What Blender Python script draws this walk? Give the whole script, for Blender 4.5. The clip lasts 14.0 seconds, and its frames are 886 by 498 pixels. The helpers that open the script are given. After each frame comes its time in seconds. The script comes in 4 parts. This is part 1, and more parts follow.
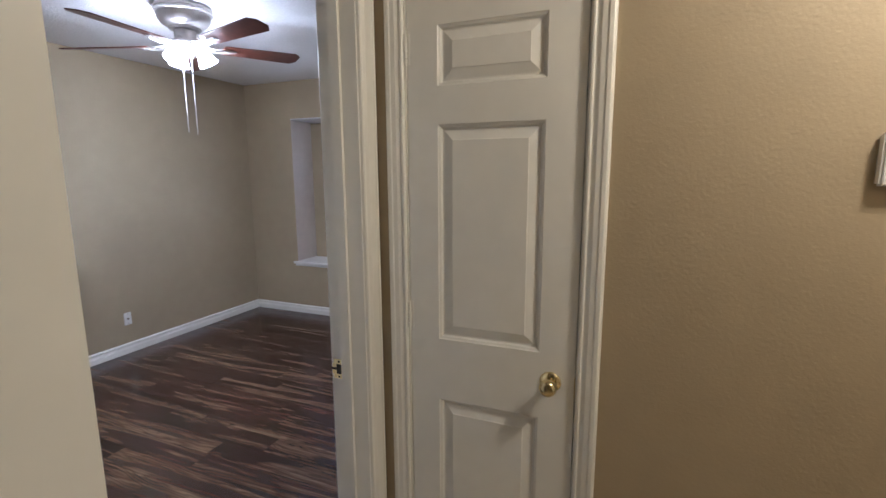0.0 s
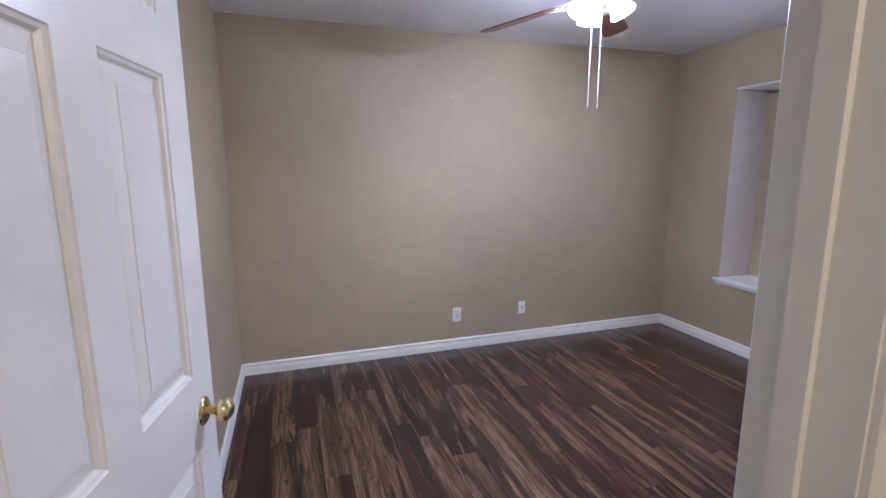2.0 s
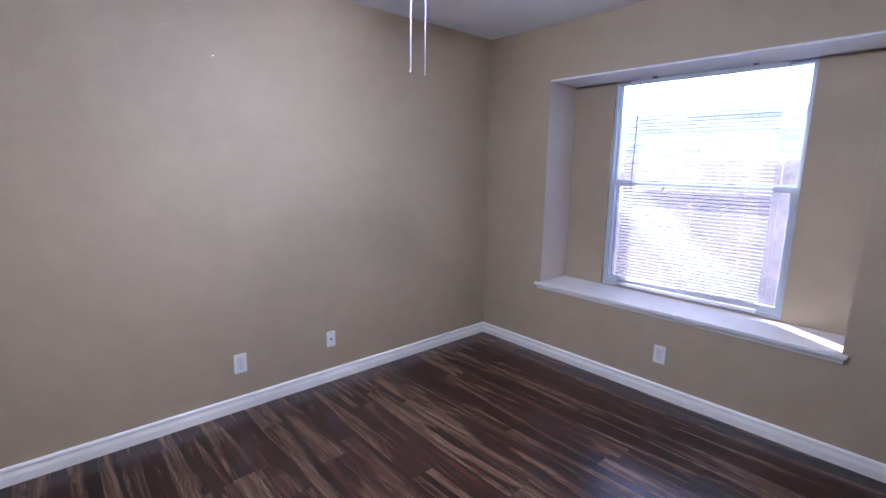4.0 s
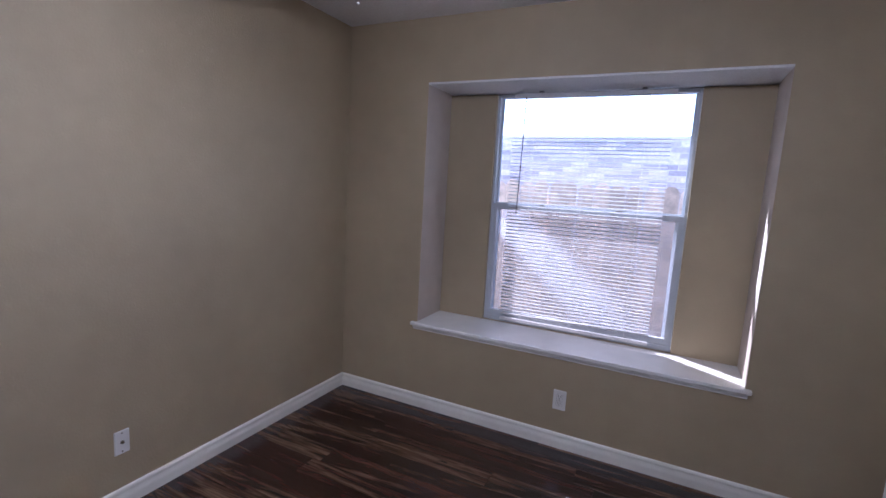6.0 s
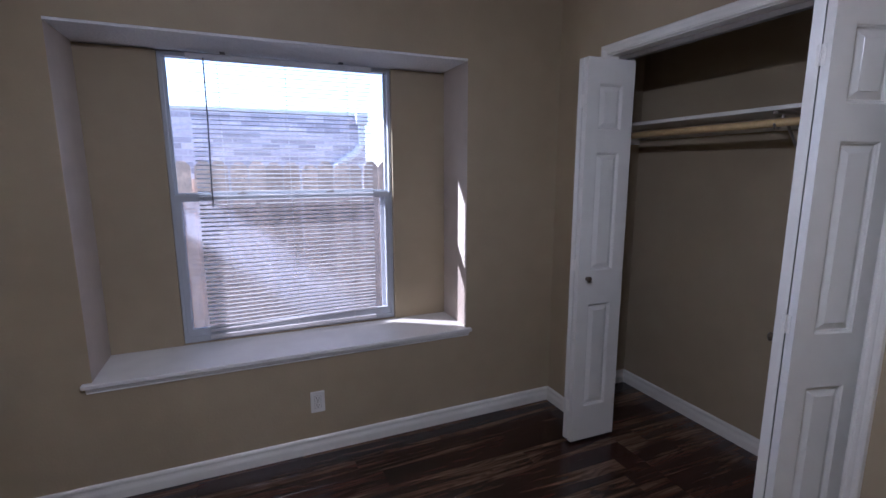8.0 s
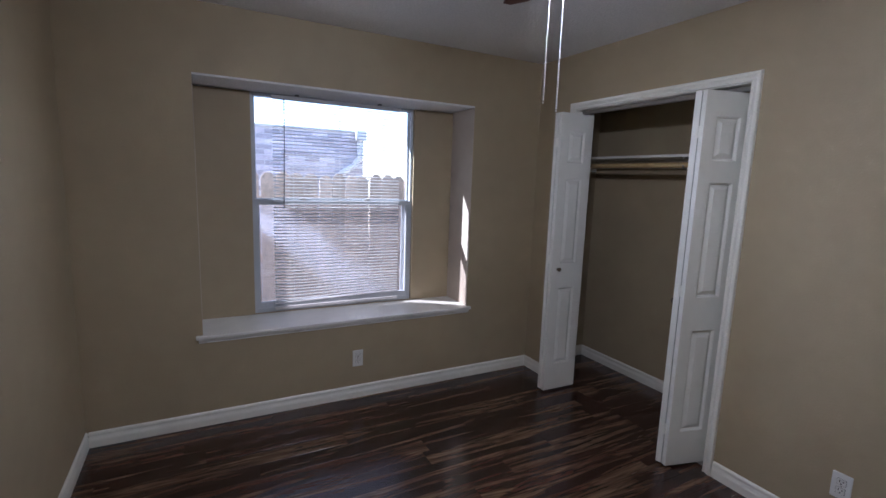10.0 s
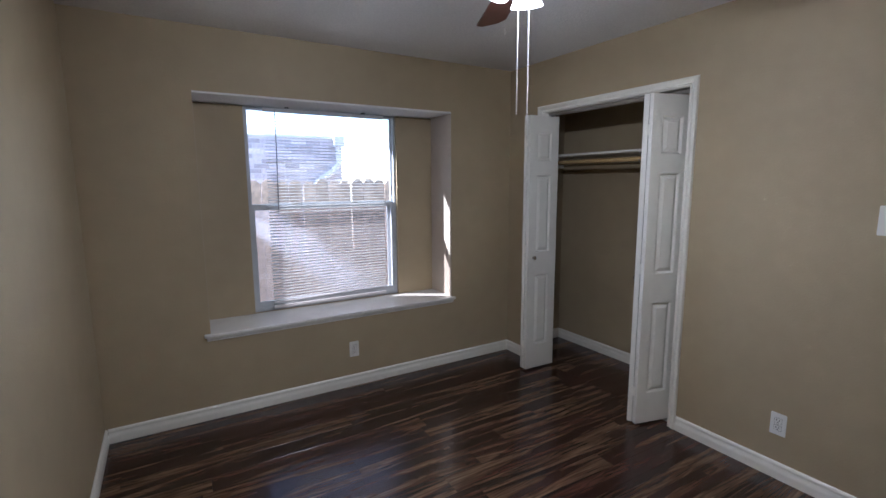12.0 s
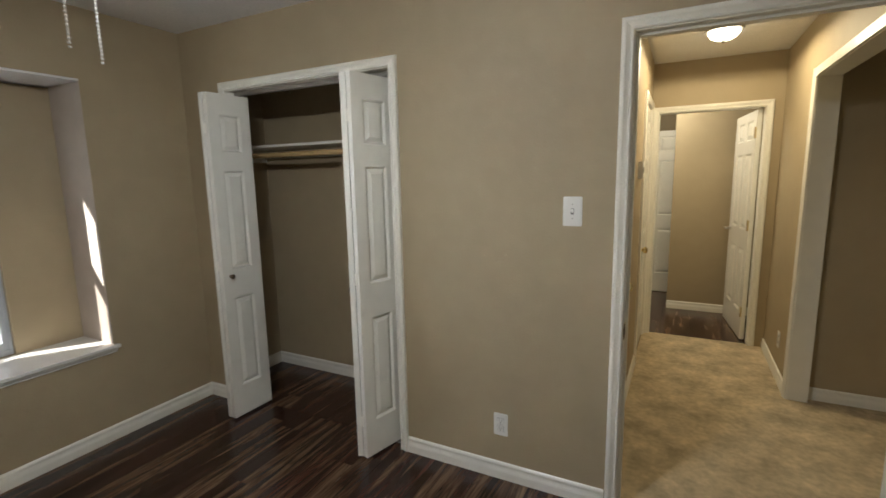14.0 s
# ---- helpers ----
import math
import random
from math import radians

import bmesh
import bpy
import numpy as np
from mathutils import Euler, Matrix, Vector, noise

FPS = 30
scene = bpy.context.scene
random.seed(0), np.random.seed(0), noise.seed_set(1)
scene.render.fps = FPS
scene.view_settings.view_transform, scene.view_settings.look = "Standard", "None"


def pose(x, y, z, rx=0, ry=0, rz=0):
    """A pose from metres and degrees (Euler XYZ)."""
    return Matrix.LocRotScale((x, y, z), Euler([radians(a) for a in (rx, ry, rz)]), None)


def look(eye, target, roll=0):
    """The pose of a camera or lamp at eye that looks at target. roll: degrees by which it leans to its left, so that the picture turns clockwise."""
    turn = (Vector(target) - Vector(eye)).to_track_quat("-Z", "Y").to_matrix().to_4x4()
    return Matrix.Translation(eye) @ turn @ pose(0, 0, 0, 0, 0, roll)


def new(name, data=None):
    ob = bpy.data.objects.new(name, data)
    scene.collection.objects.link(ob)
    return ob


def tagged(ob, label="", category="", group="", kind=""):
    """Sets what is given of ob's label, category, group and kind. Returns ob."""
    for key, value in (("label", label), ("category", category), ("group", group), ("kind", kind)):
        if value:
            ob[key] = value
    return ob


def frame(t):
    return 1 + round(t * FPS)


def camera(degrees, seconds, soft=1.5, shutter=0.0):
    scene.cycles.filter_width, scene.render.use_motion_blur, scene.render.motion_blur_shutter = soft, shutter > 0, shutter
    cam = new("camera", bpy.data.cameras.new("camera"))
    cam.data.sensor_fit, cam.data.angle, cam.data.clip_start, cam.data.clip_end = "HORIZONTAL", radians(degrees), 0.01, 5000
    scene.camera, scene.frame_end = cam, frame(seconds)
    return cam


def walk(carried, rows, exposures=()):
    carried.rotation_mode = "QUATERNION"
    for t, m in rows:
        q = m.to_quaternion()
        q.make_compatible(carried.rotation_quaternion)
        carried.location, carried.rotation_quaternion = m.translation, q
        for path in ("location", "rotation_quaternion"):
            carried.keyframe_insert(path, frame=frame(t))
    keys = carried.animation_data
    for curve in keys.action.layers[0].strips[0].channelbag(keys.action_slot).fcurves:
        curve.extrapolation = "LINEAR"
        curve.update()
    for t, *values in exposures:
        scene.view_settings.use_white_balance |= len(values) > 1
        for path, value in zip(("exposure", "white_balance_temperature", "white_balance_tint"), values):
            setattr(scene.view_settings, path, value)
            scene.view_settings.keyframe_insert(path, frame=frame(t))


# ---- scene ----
cam = camera(87.3, 14.0, shutter=0.08)
PATH = [
    (0, (0.075, 0.166, 1.489), (-0.671, 1.994, 1.169), -0.3),
    (0.5, (0.028, 0.412, 1.494), (-1.218, 1.939, 1.15), 0.1),
    (1, (-0.101, 0.6, 1.495), (-1.668, 1.795, 1.154), -0.7),
    (1.5, (-0.251, 0.725, 1.467), (-1.991, 1.653, 1.133), -0.1),
    (2, (-0.417, 0.846, 1.443), (-2.291, 1.459, 1.107), -0.2),
    (2.5, (-0.634, 0.944, 1.438), (-2.523, 1.488, 1.07), 0.7),
    (3, (-0.867, 1.064, 1.474), (-2.644, 1.898, 1.09), 0.1),
    (3.5, (-1.055, 1.151, 1.451), (-2.688, 2.251, 1.101), 0.4),
    (4, (-1.138, 1.255, 1.45), (-2.606, 2.565, 1.091), 0.8),
    (6.5, (-2.059, 1.666, 1.45), (-2.603, 3.572, 1.181), 2.1),
    (7, (-2.259, 1.755, 1.457), (-2.344, 3.733, 1.169), 0.4),
    (7.5, (-2.421, 1.835, 1.457), (-2.038, 3.777, 1.171), -0.2),
    (8, (-2.577, 1.808, 1.478), (-1.803, 3.62, 1.138), -0.1),
    (10.5, (-3.323, 1.041, 1.525), (-2.36, 2.772, 1.247), 1.4),
    (11, (-3.373, 0.985, 1.499), (-2.354, 2.686, 1.239), 0.2),
    (11.5, (-3.42, 0.955, 1.503), (-2.397, 2.65, 1.219), -0.1),
    (12, (-3.433, 0.949, 1.516), (-2.414, 2.645, 1.227), -0.3),
    (12.5, (-3.403, 0.956, 1.501), (-2.37, 2.643, 1.205), -0.5),
    (13, (-3.312, 1.025, 1.509), (-2.232, 2.679, 1.195), -0.5),
    (13.5, (-3.133, 1.118, 1.486), (-1.789, 2.566, 1.177), 0.8),
    (14, (-2.857, 1.224, 1.501), (-1.102, 2.132, 1.191), -1.1),
]
EXPOSURES = [
    (0.0, 2.95, 4900, 16), (0.5, 3.1, 4850, 18), (1.0, 3.3, 4850, 19), (1.5, 3.27, 4800, 22), (2.0, 3.22, 4800, 24), (2.5, 3.2, 4750, 23), (3.0, 3.3, 4700, 26), (4.0, 3.2, 4680, 26), (6.5, 2.25, 4950, 24),
    (8.0, 1.98, 4950, 23), (10.5, 2.08, 5150, 15), (13.0, 2.45, 5450, 11), (14.0, 2.58, 5850, 6),
]
walk(cam, [(t, look(eye, target, roll)) for t, eye, target, roll in PATH], EXPOSURES)

# ---- plan (metres) ----
WEST, EAST, SOUTH, NORTH, TOP = -3.825, -0.842, 0.455, 4.14, 2.425
HALL_W = -0.711          # hall side of the bedroom's east wall
HALL_N, HALL_S, HALL_E = 1.505, 0.55, 1.76
REC_L, REC_R, REC_TOP, SILL_Z, REC_Y = -3.237, -1.434, 2.042, 0.568, 4.465
WIN_L, WIN_R, WIN_B, WIN_T = -2.915, -1.762, 0.570, 2.036
DOOR_S, DOOR_N, DOOR_H = 0.505, 1.417, 2.035
CLO_S, CLO_N = 2.555, 3.735
CLO_BACK = -0.195

# ---- world and light ----
world = bpy.data.worlds.new("sky")
scene.world = world
world.use_nodes = True
wn = world.node_tree.nodes
sky = wn.new("ShaderNodeTexSky")
sky.sky_type, sky.sun_disc = "NISHITA", False
SUN_WAY = Vector((0.47, -0.30, -0.40)).normalized()
sky.sun_elevation = math.asin(-SUN_WAY.z)
sky.sun_rotation = math.atan2(-SUN_WAY.x, -SUN_WAY.y)
world.node_tree.links.new(sky.outputs[0], wn["Background"].inputs[0])
wn["Background"].inputs[1].default_value = 0.15


def lamp(name, kind, where, energy, colour, size=0.05, towards=None):
    data = bpy.data.lights.new(name, kind)
    data.energy, data.color = energy, colour
    if kind == "POINT":
        data.shadow_soft_size = size
    ob = new(name, data)
    ob.matrix_world = look(where, towards) if towards else Matrix.Translation(where)
    return ob


sun = lamp("sun", "SUN", (-6, 9, 8), 3.6, (1.0, 0.93, 0.82), towards=Vector((-6, 9, 8)) + SUN_WAY)
sun.data.angle = radians(0.6)
FAN = Vector((-2.349, 2.222, TOP))
HALL_LAMP = Vector((0.86, 1.044, TOP))
SHADE_TURN = 44.0
for i in range(3):
    turned = radians(SHADE_TURN + 120 * i)
    lamp("fan_bulb", "POINT", FAN + Vector((0.084 * math.cos(turned), 0.084 * math.sin(turned), -0.262)), 4.5, (1.0, 0.945, 0.89), 0.022)
hall_bulb = lamp("hall_bulb", "SPOT", HALL_LAMP + Vector((0, 0, -0.115)), 6.6, (1.0, 0.77, 0.46), towards=HALL_LAMP + Vector((0, 0.0001, -1)))
hall_bulb.data.spot_size, hall_bulb.data.spot_blend, hall_bulb.data.shadow_soft_size = radians(178), 0.06, 0.08
# Added fill light for the far room; no lamp is known there.
lamp("far_room_fill", "POINT", (2.3, 1.55, 2.25), 4.2, (1.0, 0.85, 0.62), 0.1)

# ---- materials ----


def material(name, colour, rough=0.5, metal=0.0, grain=0.0, scale=40.0, bump=0.0, bump_scale=200.0, stain=0.0, stain_scale=1.5, distance=0.002):
    """A surface with fine grain, broad stains and relief."""
    m = bpy.data.materials.new(name)
    m.use_nodes = True
    n, l = m.node_tree.nodes, m.node_tree.links
    b = n["Principled BSDF"]
    b.inputs["Roughness"].default_value, b.inputs["Metallic"].default_value = rough, metal
    b.inputs["Base Color"].default_value = (*colour, 1)
    place = n.new("ShaderNodeNewGeometry").outputs["Position"]
    last = None
    for amount, size in ((stain, stain_scale), (grain, scale)):
        if amount <= 0:
            continue
        tex = n.new("ShaderNodeTexNoise")
        tex.inputs["Scale"].default_value, tex.inputs["Detail"].default_value = size, 5
        l.new(place, tex.inputs["Vector"])
        span = n.new("ShaderNodeMapRange")
        span.inputs[1].default_value, span.inputs[2].default_value = 0.3, 0.7
        span.inputs[3].default_value, span.inputs[4].default_value = 1 - amount, 1 + amount
        l.new(tex.outputs["Fac"], span.inputs[0])
        mul = n.new("ShaderNodeVectorMath")
        mul.operation = "SCALE"
        if last is None:
            mul.inputs[0].default_value = colour
        else:
            l.new(last, mul.inputs[0])
        l.new(span.outputs[0], mul.inputs["Scale"])
        last = mul.outputs[0]
    if last is not None:
        l.new(last, b.inputs["Base Color"])
    if bump > 0:
        tex = n.new("ShaderNodeTexNoise")
        tex.inputs["Scale"].default_value, tex.inputs["Detail"].default_value = bump_scale, 3
        l.new(place, tex.inputs["Vector"])
        bp = n.new("ShaderNodeBump")
        bp.inputs["Strength"].default_value, bp.inputs["Distance"].default_value = bump, distance
        l.new(tex.outputs["Fac"], bp.inputs["Height"])
        l.new(bp.outputs[0], b.inputs["Normal"])
    return m


def glow(name, colour, strength):
    m = bpy.data.materials.new(name)
    m.use_nodes = True
    b = m.node_tree.nodes["Principled BSDF"]
    b.inputs["Base Color"].default_value = (0.8, 0.8, 0.8, 1)
    b.inputs["Emission Color"].default_value = (*colour, 1)
    b.inputs["Emission Strength"].default_value = strength
    return m


def wood_floor():
    """Dark walnut-look laminate: each plank its own red-brown, with broad pale sapwood, wavy figure, fine pores and knots."""
    m = bpy.data.materials.new("laminate")
    m.use_nodes = True
    n, l = m.node_tree.nodes, m.node_tree.links
    b = n["Principled BSDF"]
    info = n.new("ShaderNodeObjectInfo")
    tc = n.new("ShaderNodeTexCoord")
    off = n.new("ShaderNodeVectorMath")
    off.operation = "MULTIPLY_ADD"
    off.inputs[1].default_value = (61.0, 37.0, 13.0)
    l.new(info.outputs["Random"], off.inputs[0])
    l.new(tc.outputs["Object"], off.inputs[2])

    def streak(sx, sy, detail, distort):
        mp = n.new("ShaderNodeMapping")
        mp.inputs["Scale"].default_value = (sx, sy, 1)
        l.new(off.outputs[0], mp.inputs["Vector"])
        t = n.new("ShaderNodeTexNoise")
        t.inputs["Scale"].default_value, t.inputs["Detail"].default_value, t.inputs["Distortion"].default_value = 1.0, detail, distort
        l.new(mp.outputs[0], t.inputs["Vector"])
        return t.outputs["Fac"]

    def sums(kind, x, y, z=None):
        q = n.new("ShaderNodeMath")
        q.operation = kind
        for i, v in enumerate((x, y, z)):
            if v is None:
                continue
            if isinstance(v, (int, float)):
                q.inputs[i].default_value = v
            else:
                l.new(v, q.inputs[i])
        return q.outputs[0]

    def span(value, a0, a1, b0, b1):
        q = n.new("ShaderNodeMapRange")
        for i, v in enumerate((a0, a1, b0, b1)):
            q.inputs[i + 1].default_value = v
        l.new(value, q.inputs[0])
        return q.outputs[0]

    def blend(fac, c0, c1):
        q = n.new("ShaderNodeMixRGB")
        l.new(fac, q.inputs[0])
        for i, c in ((1, c0), (2, c1)):
            if isinstance(c, tuple):
                q.inputs[i].default_value = (*c, 1)
            else:
                l.new(c, q.inputs[i])
        return q.outputs[0]

    rnd = info.outputs["Random"]
    fine = streak(5, 110, 4, 0.4)
    # heartwood: from near black to red-brown, plank by plank
    tone = sums("MULTIPLY_ADD", rnd, 0.14, -0.055)
    mottle = sums("MULTIPLY_ADD", streak(4.5, 26, 4, 1.8), 0.30, -0.15)
    heart = sums("ADD", sums("ADD", streak(0.9, 15, 5, 1.3), mottle), tone)
    ramp = n.new("ShaderNodeValToRGB")
    ramp.color_ramp.elements[0].position, ramp.color_ramp.elements[0].color = 0.30, (0.0098, 0.0040, 0.0032, 1)
    ramp.color_ramp.elements[1].position, ramp.color_ramp.elements[1].color = 0.72, (0.092, 0.0400, 0.0255, 1)
    for pos, c in ((0.42, (0.0220, 0.0082, 0.0060, 1)), (0.52, (0.0410, 0.0138, 0.0094, 1)), (0.62, (0.0600, 0.0222, 0.0148, 1))):
        ramp.color_ramp.elements.new(pos).color = c
    l.new(heart, ramp.inputs[0])
    # sapwood: broad pale bands with firm edges, in some planks wide, in others absent
    other = sums("FRACT", sums("MULTIPLY", rnd, 17.31), 0.0)
    sap = sums("MULTIPLY_ADD", other, 0.13, streak(0.75, 9.0, 4, 1.3))
    pale = span(sap, 0.550, 0.635, 0.0, 0.90)
    pale_tone = blend(span(streak(1.5, 20, 5, 1.6), 0.38, 0.66, 0.0, 1.0), (0.080, 0.042, 0.024), (0.200, 0.127, 0.072))
    colour = blend(pale, ramp.outputs[0], pale_tone)
    # wavy growth figure
    sep = n.new("ShaderNodeSeparateXYZ")
    l.new(tc.outputs["Object"], sep.inputs[0])
    phase = sums("MULTIPLY_ADD", streak(1.5, 7, 3, 0.6), 62.0, sums("MULTIPLY", sep.outputs[1], 330.0))
    figure = span(sums("SINE", phase, 0.0), -1.0, 0.2, 0.62, 1.0)
    pores = span(fine, 0.30, 0.62, 0.80, 1.05)
    knots = span(streak(6.5, 17, 2, 0.5), 0.70, 0.755, 1.0, 0.30)
    sc = n.new("ShaderNodeVectorMath")
    sc.operation = "SCALE"
    l.new(colour, sc.inputs[0])
    l.new(sums("MULTIPLY", sums("MULTIPLY", figure, pores), knots), sc.inputs["Scale"])
    l.new(sc.outputs[0], b.inputs["Base Color"])
    b.inputs["Specular IOR Level"].default_value = 0.56
    l.new(span(fine, 0.0, 1.0, 0.14, 0.32), b.inputs["Roughness"])
    bp = n.new("ShaderNodeBump")
    bp.inputs["Strength"].default_value, bp.inputs["Distance"].default_value = 0.22, 0.0007
    l.new(fine, bp.inputs["Height"])
    l.new(bp.outputs[0], b.inputs["Normal"])
    return m


def pane_glass():
    m = bpy.data.materials.new("window_glass")
    m.use_nodes = True
    n, l = m.node_tree.nodes, m.node_tree.links
    n.remove(n["Principled BSDF"])
    clear, gloss, mix = n.new("ShaderNodeBsdfTransparent"), n.new("ShaderNodeBsdfGlossy"), n.new("ShaderNodeMixShader")
    gloss.inputs["Roughness"].default_value = 0.02
    fres = n.new("ShaderNodeFresnel")
    l.new(fres.outputs[0], mix.inputs[0])
    l.new(clear.outputs[0], mix.inputs[1])
    l.new(gloss.outputs[0], mix.inputs[2])
    l.new(mix.outputs[0], n["Material Output"].inputs["Surface"])
    return m


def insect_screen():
    """Fine grey dusty mesh; a slanting sunlit band is painted into its translucent share."""
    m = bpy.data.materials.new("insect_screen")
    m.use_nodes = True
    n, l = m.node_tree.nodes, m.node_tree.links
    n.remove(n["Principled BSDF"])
    clear, sunlit_dust, mix = n.new("ShaderNodeBsdfTransparent"), n.new("ShaderNodeBsdfTranslucent"), n.new("ShaderNodeMixShader")
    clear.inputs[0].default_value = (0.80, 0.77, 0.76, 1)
    sunlit_dust.inputs[0].default_value = (0.60, 0.60, 0.66, 1)
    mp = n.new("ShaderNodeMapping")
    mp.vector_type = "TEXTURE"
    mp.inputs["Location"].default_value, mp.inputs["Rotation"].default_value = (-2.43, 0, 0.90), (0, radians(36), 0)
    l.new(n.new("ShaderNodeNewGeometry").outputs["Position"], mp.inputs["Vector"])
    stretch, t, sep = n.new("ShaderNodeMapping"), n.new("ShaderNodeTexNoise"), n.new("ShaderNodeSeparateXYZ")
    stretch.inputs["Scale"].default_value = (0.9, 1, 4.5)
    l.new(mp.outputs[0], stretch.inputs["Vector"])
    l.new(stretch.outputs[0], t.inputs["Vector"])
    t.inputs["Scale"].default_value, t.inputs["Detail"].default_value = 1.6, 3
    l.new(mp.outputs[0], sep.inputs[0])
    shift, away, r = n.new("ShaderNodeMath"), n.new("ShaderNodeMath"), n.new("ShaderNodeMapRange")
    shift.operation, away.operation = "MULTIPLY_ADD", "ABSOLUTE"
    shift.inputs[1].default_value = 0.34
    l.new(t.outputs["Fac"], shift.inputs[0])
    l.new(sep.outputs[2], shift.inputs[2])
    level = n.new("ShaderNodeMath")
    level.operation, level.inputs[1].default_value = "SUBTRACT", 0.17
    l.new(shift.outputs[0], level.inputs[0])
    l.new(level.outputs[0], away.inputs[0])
    # Painted sunlit band: the translucent share peaks along its centre line.
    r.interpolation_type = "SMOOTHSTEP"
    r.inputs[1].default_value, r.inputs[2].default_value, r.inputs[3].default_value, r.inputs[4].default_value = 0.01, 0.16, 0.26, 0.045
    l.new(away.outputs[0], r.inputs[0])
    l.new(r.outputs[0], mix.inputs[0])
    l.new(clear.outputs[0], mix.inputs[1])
    l.new(sunlit_dust.outputs[0], mix.inputs[2])
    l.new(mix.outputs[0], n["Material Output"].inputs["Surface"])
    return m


def random_tone(m, low, high):
    """Vary a material's colour from piece to piece."""
    n, l = m.node_tree.nodes, m.node_tree.links
    b = n["Principled BSDF"]
    info, span, mul = n.new("ShaderNodeObjectInfo"), n.new("ShaderNodeMapRange"), n.new("ShaderNodeVectorMath")
    span.inputs[3].default_value, span.inputs[4].default_value = low, high
    l.new(info.outputs["Random"], span.inputs[0])
    mul.operation = "SCALE"
    if b.inputs["Base Color"].is_linked:
        l.new(b.inputs["Base Color"].links[0].from_socket, mul.inputs[0])
    else:
        mul.inputs[0].default_value = b.inputs["Base Color"].default_value[:3]
    l.new(span.outputs[0], mul.inputs["Scale"])
    l.new(mul.outputs[0], b.inputs["Base Color"])
    return m


M_WALL = material("tan_wall_paint", (0.378, 0.307, 0.194), 0.62, grain=0.025, scale=9, stain=0.04, stain_scale=0.9, bump=0.35, bump_scale=110, distance=0.0022)
# Reveals have one even tone, paler than M_WALL.
M_REVEAL = material("pale_reveal_tone", (0.47, 0.41, 0.35), 0.6, grain=0.03, scale=12, stain=0.04, bump=0.35, bump_scale=110, distance=0.0022)
M_CEIL = material("stippled_ceiling", (0.78, 0.775, 0.77), 0.9, grain=0.06, scale=90, stain=0.03, bump=0.9, bump_scale=75, distance=0.006)
M_TRIM = material("white_trim_paint", (0.80, 0.78, 0.705), 0.38, grain=0.02, scale=12, stain=0.03, bump=0.06, bump_scale=35)
M_DOOR = material("white_door_paint", (0.79, 0.775, 0.71), 0.26, grain=0.02, scale=14, stain=0.03, bump=0.10, bump_scale=90, distance=0.001)
M_SILL = material("glossy_sill_paint", (0.80, 0.79, 0.75), 0.20, grain=0.02, scale=12, stain=0.04, stain_scale=3, bump=0.05, bump_scale=30)
M_FLOOR = wood_floor()
M_UNDER = material("floor_joint", (0.012, 0.009, 0.008), 0.8)
M_CARPET = material("tan_carpet", (0.55, 0.450, 0.290), 0.95, grain=0.13, scale=30, stain=0.30, stain_scale=6.0, bump=1.0, bump_scale=260, distance=0.006)
M_NICKEL = material("brushed_nickel", (0.50, 0.48, 0.45), 0.50, 1.0, grain=0.05, scale=60)
M_BRASS = material("polished_brass", (0.74, 0.62, 0.33), 0.16, 1.0, grain=0.04, scale=40)
M_BRONZE = material("dark_bronze_knob", (0.20, 0.16, 0.11), 0.28, 1.0, grain=0.1, scale=50)
M_CHAIN = material("chrome_bead_chain", (0.80, 0.80, 0.78), 0.35, 0.7)
M_DARK = material("dark_slot", (0.015, 0.014, 0.013), 0.6)
M_PLATE = material("white_plastic", (0.78, 0.77, 0.74), 0.32, stain=0.02, stain_scale=8)
M_BLADE = material("mahogany_blade", (0.105, 0.032, 0.020), 0.30, grain=0.18, scale=30, stain=0.12, stain_scale=6)
M_ROD = material("varnished_wood_rod", (0.55, 0.40, 0.19), 0.35, grain=0.12, scale=40)
M_ALU = material("white_aluminium_frame", (0.50, 0.53, 0.57), 0.40, stain=0.05, stain_scale=6)
M_BLIND = material("white_vinyl_slat", (0.80, 0.79, 0.78), 0.45, stain=0.03, stain_scale=5)
bn, bk = M_BLIND.node_tree.nodes, M_BLIND.node_tree.links
thin, both = bn.new("ShaderNodeBsdfTranslucent"), bn.new("ShaderNodeMixShader")
thin.inputs[0].default_value = (0.80, 0.79, 0.80, 1)
both.inputs[0].default_value = 0.44
bk.new(bn["Principled BSDF"].outputs[0], both.inputs[1])
bk.new(thin.outputs[0], both.inputs[2])
bk.new(both.outputs[0], bn["Material Output"].inputs["Surface"])
M_WAND = material("smoky_wand", (0.18, 0.18, 0.19), 0.3)
M_GLASS = pane_glass()
M_SCREEN = insect_screen()
M_FENCE = random_tone(material("weathered_cedar", (0.68, 0.56, 0.48), 0.85, grain=0.18, scale=18, stain=0.18, stain_scale=3, bump=0.3, bump_scale=50), 0.78, 1.2)
M_BRICK = random_tone(material("grey_brick", (0.56, 0.52, 0.55), 0.85, grain=0.15, scale=30, bump=0.4, bump_scale=60), 0.7, 1.35)
M_MORTAR = material("mortar", (0.66, 0.65, 0.66), 0.9, grain=0.1, scale=40)
# Ground out of view, made pale to bounce sunlight onto the fence.
M_GROUND = material("bounce_ground", (0.31, 0.27, 0.17), 0.95, grain=0.35, scale=25, stain=0.3, stain_scale=1.2, bump=1, bump_scale=60, distance=0.02)
M_ROOF = material("grey_shingles", (0.24, 0.24, 0.245), 0.9, grain=0.25, scale=18, stain=0.15, bump=0.6, bump_scale=30, distance=0.01)
M_SIDING = material("white_siding", (0.72, 0.72, 0.70), 0.6, stain=0.06, stain_scale=2)
M_SHADE = glow("lit_frosted_glass", (1.0, 0.98, 0.94), 0.8)
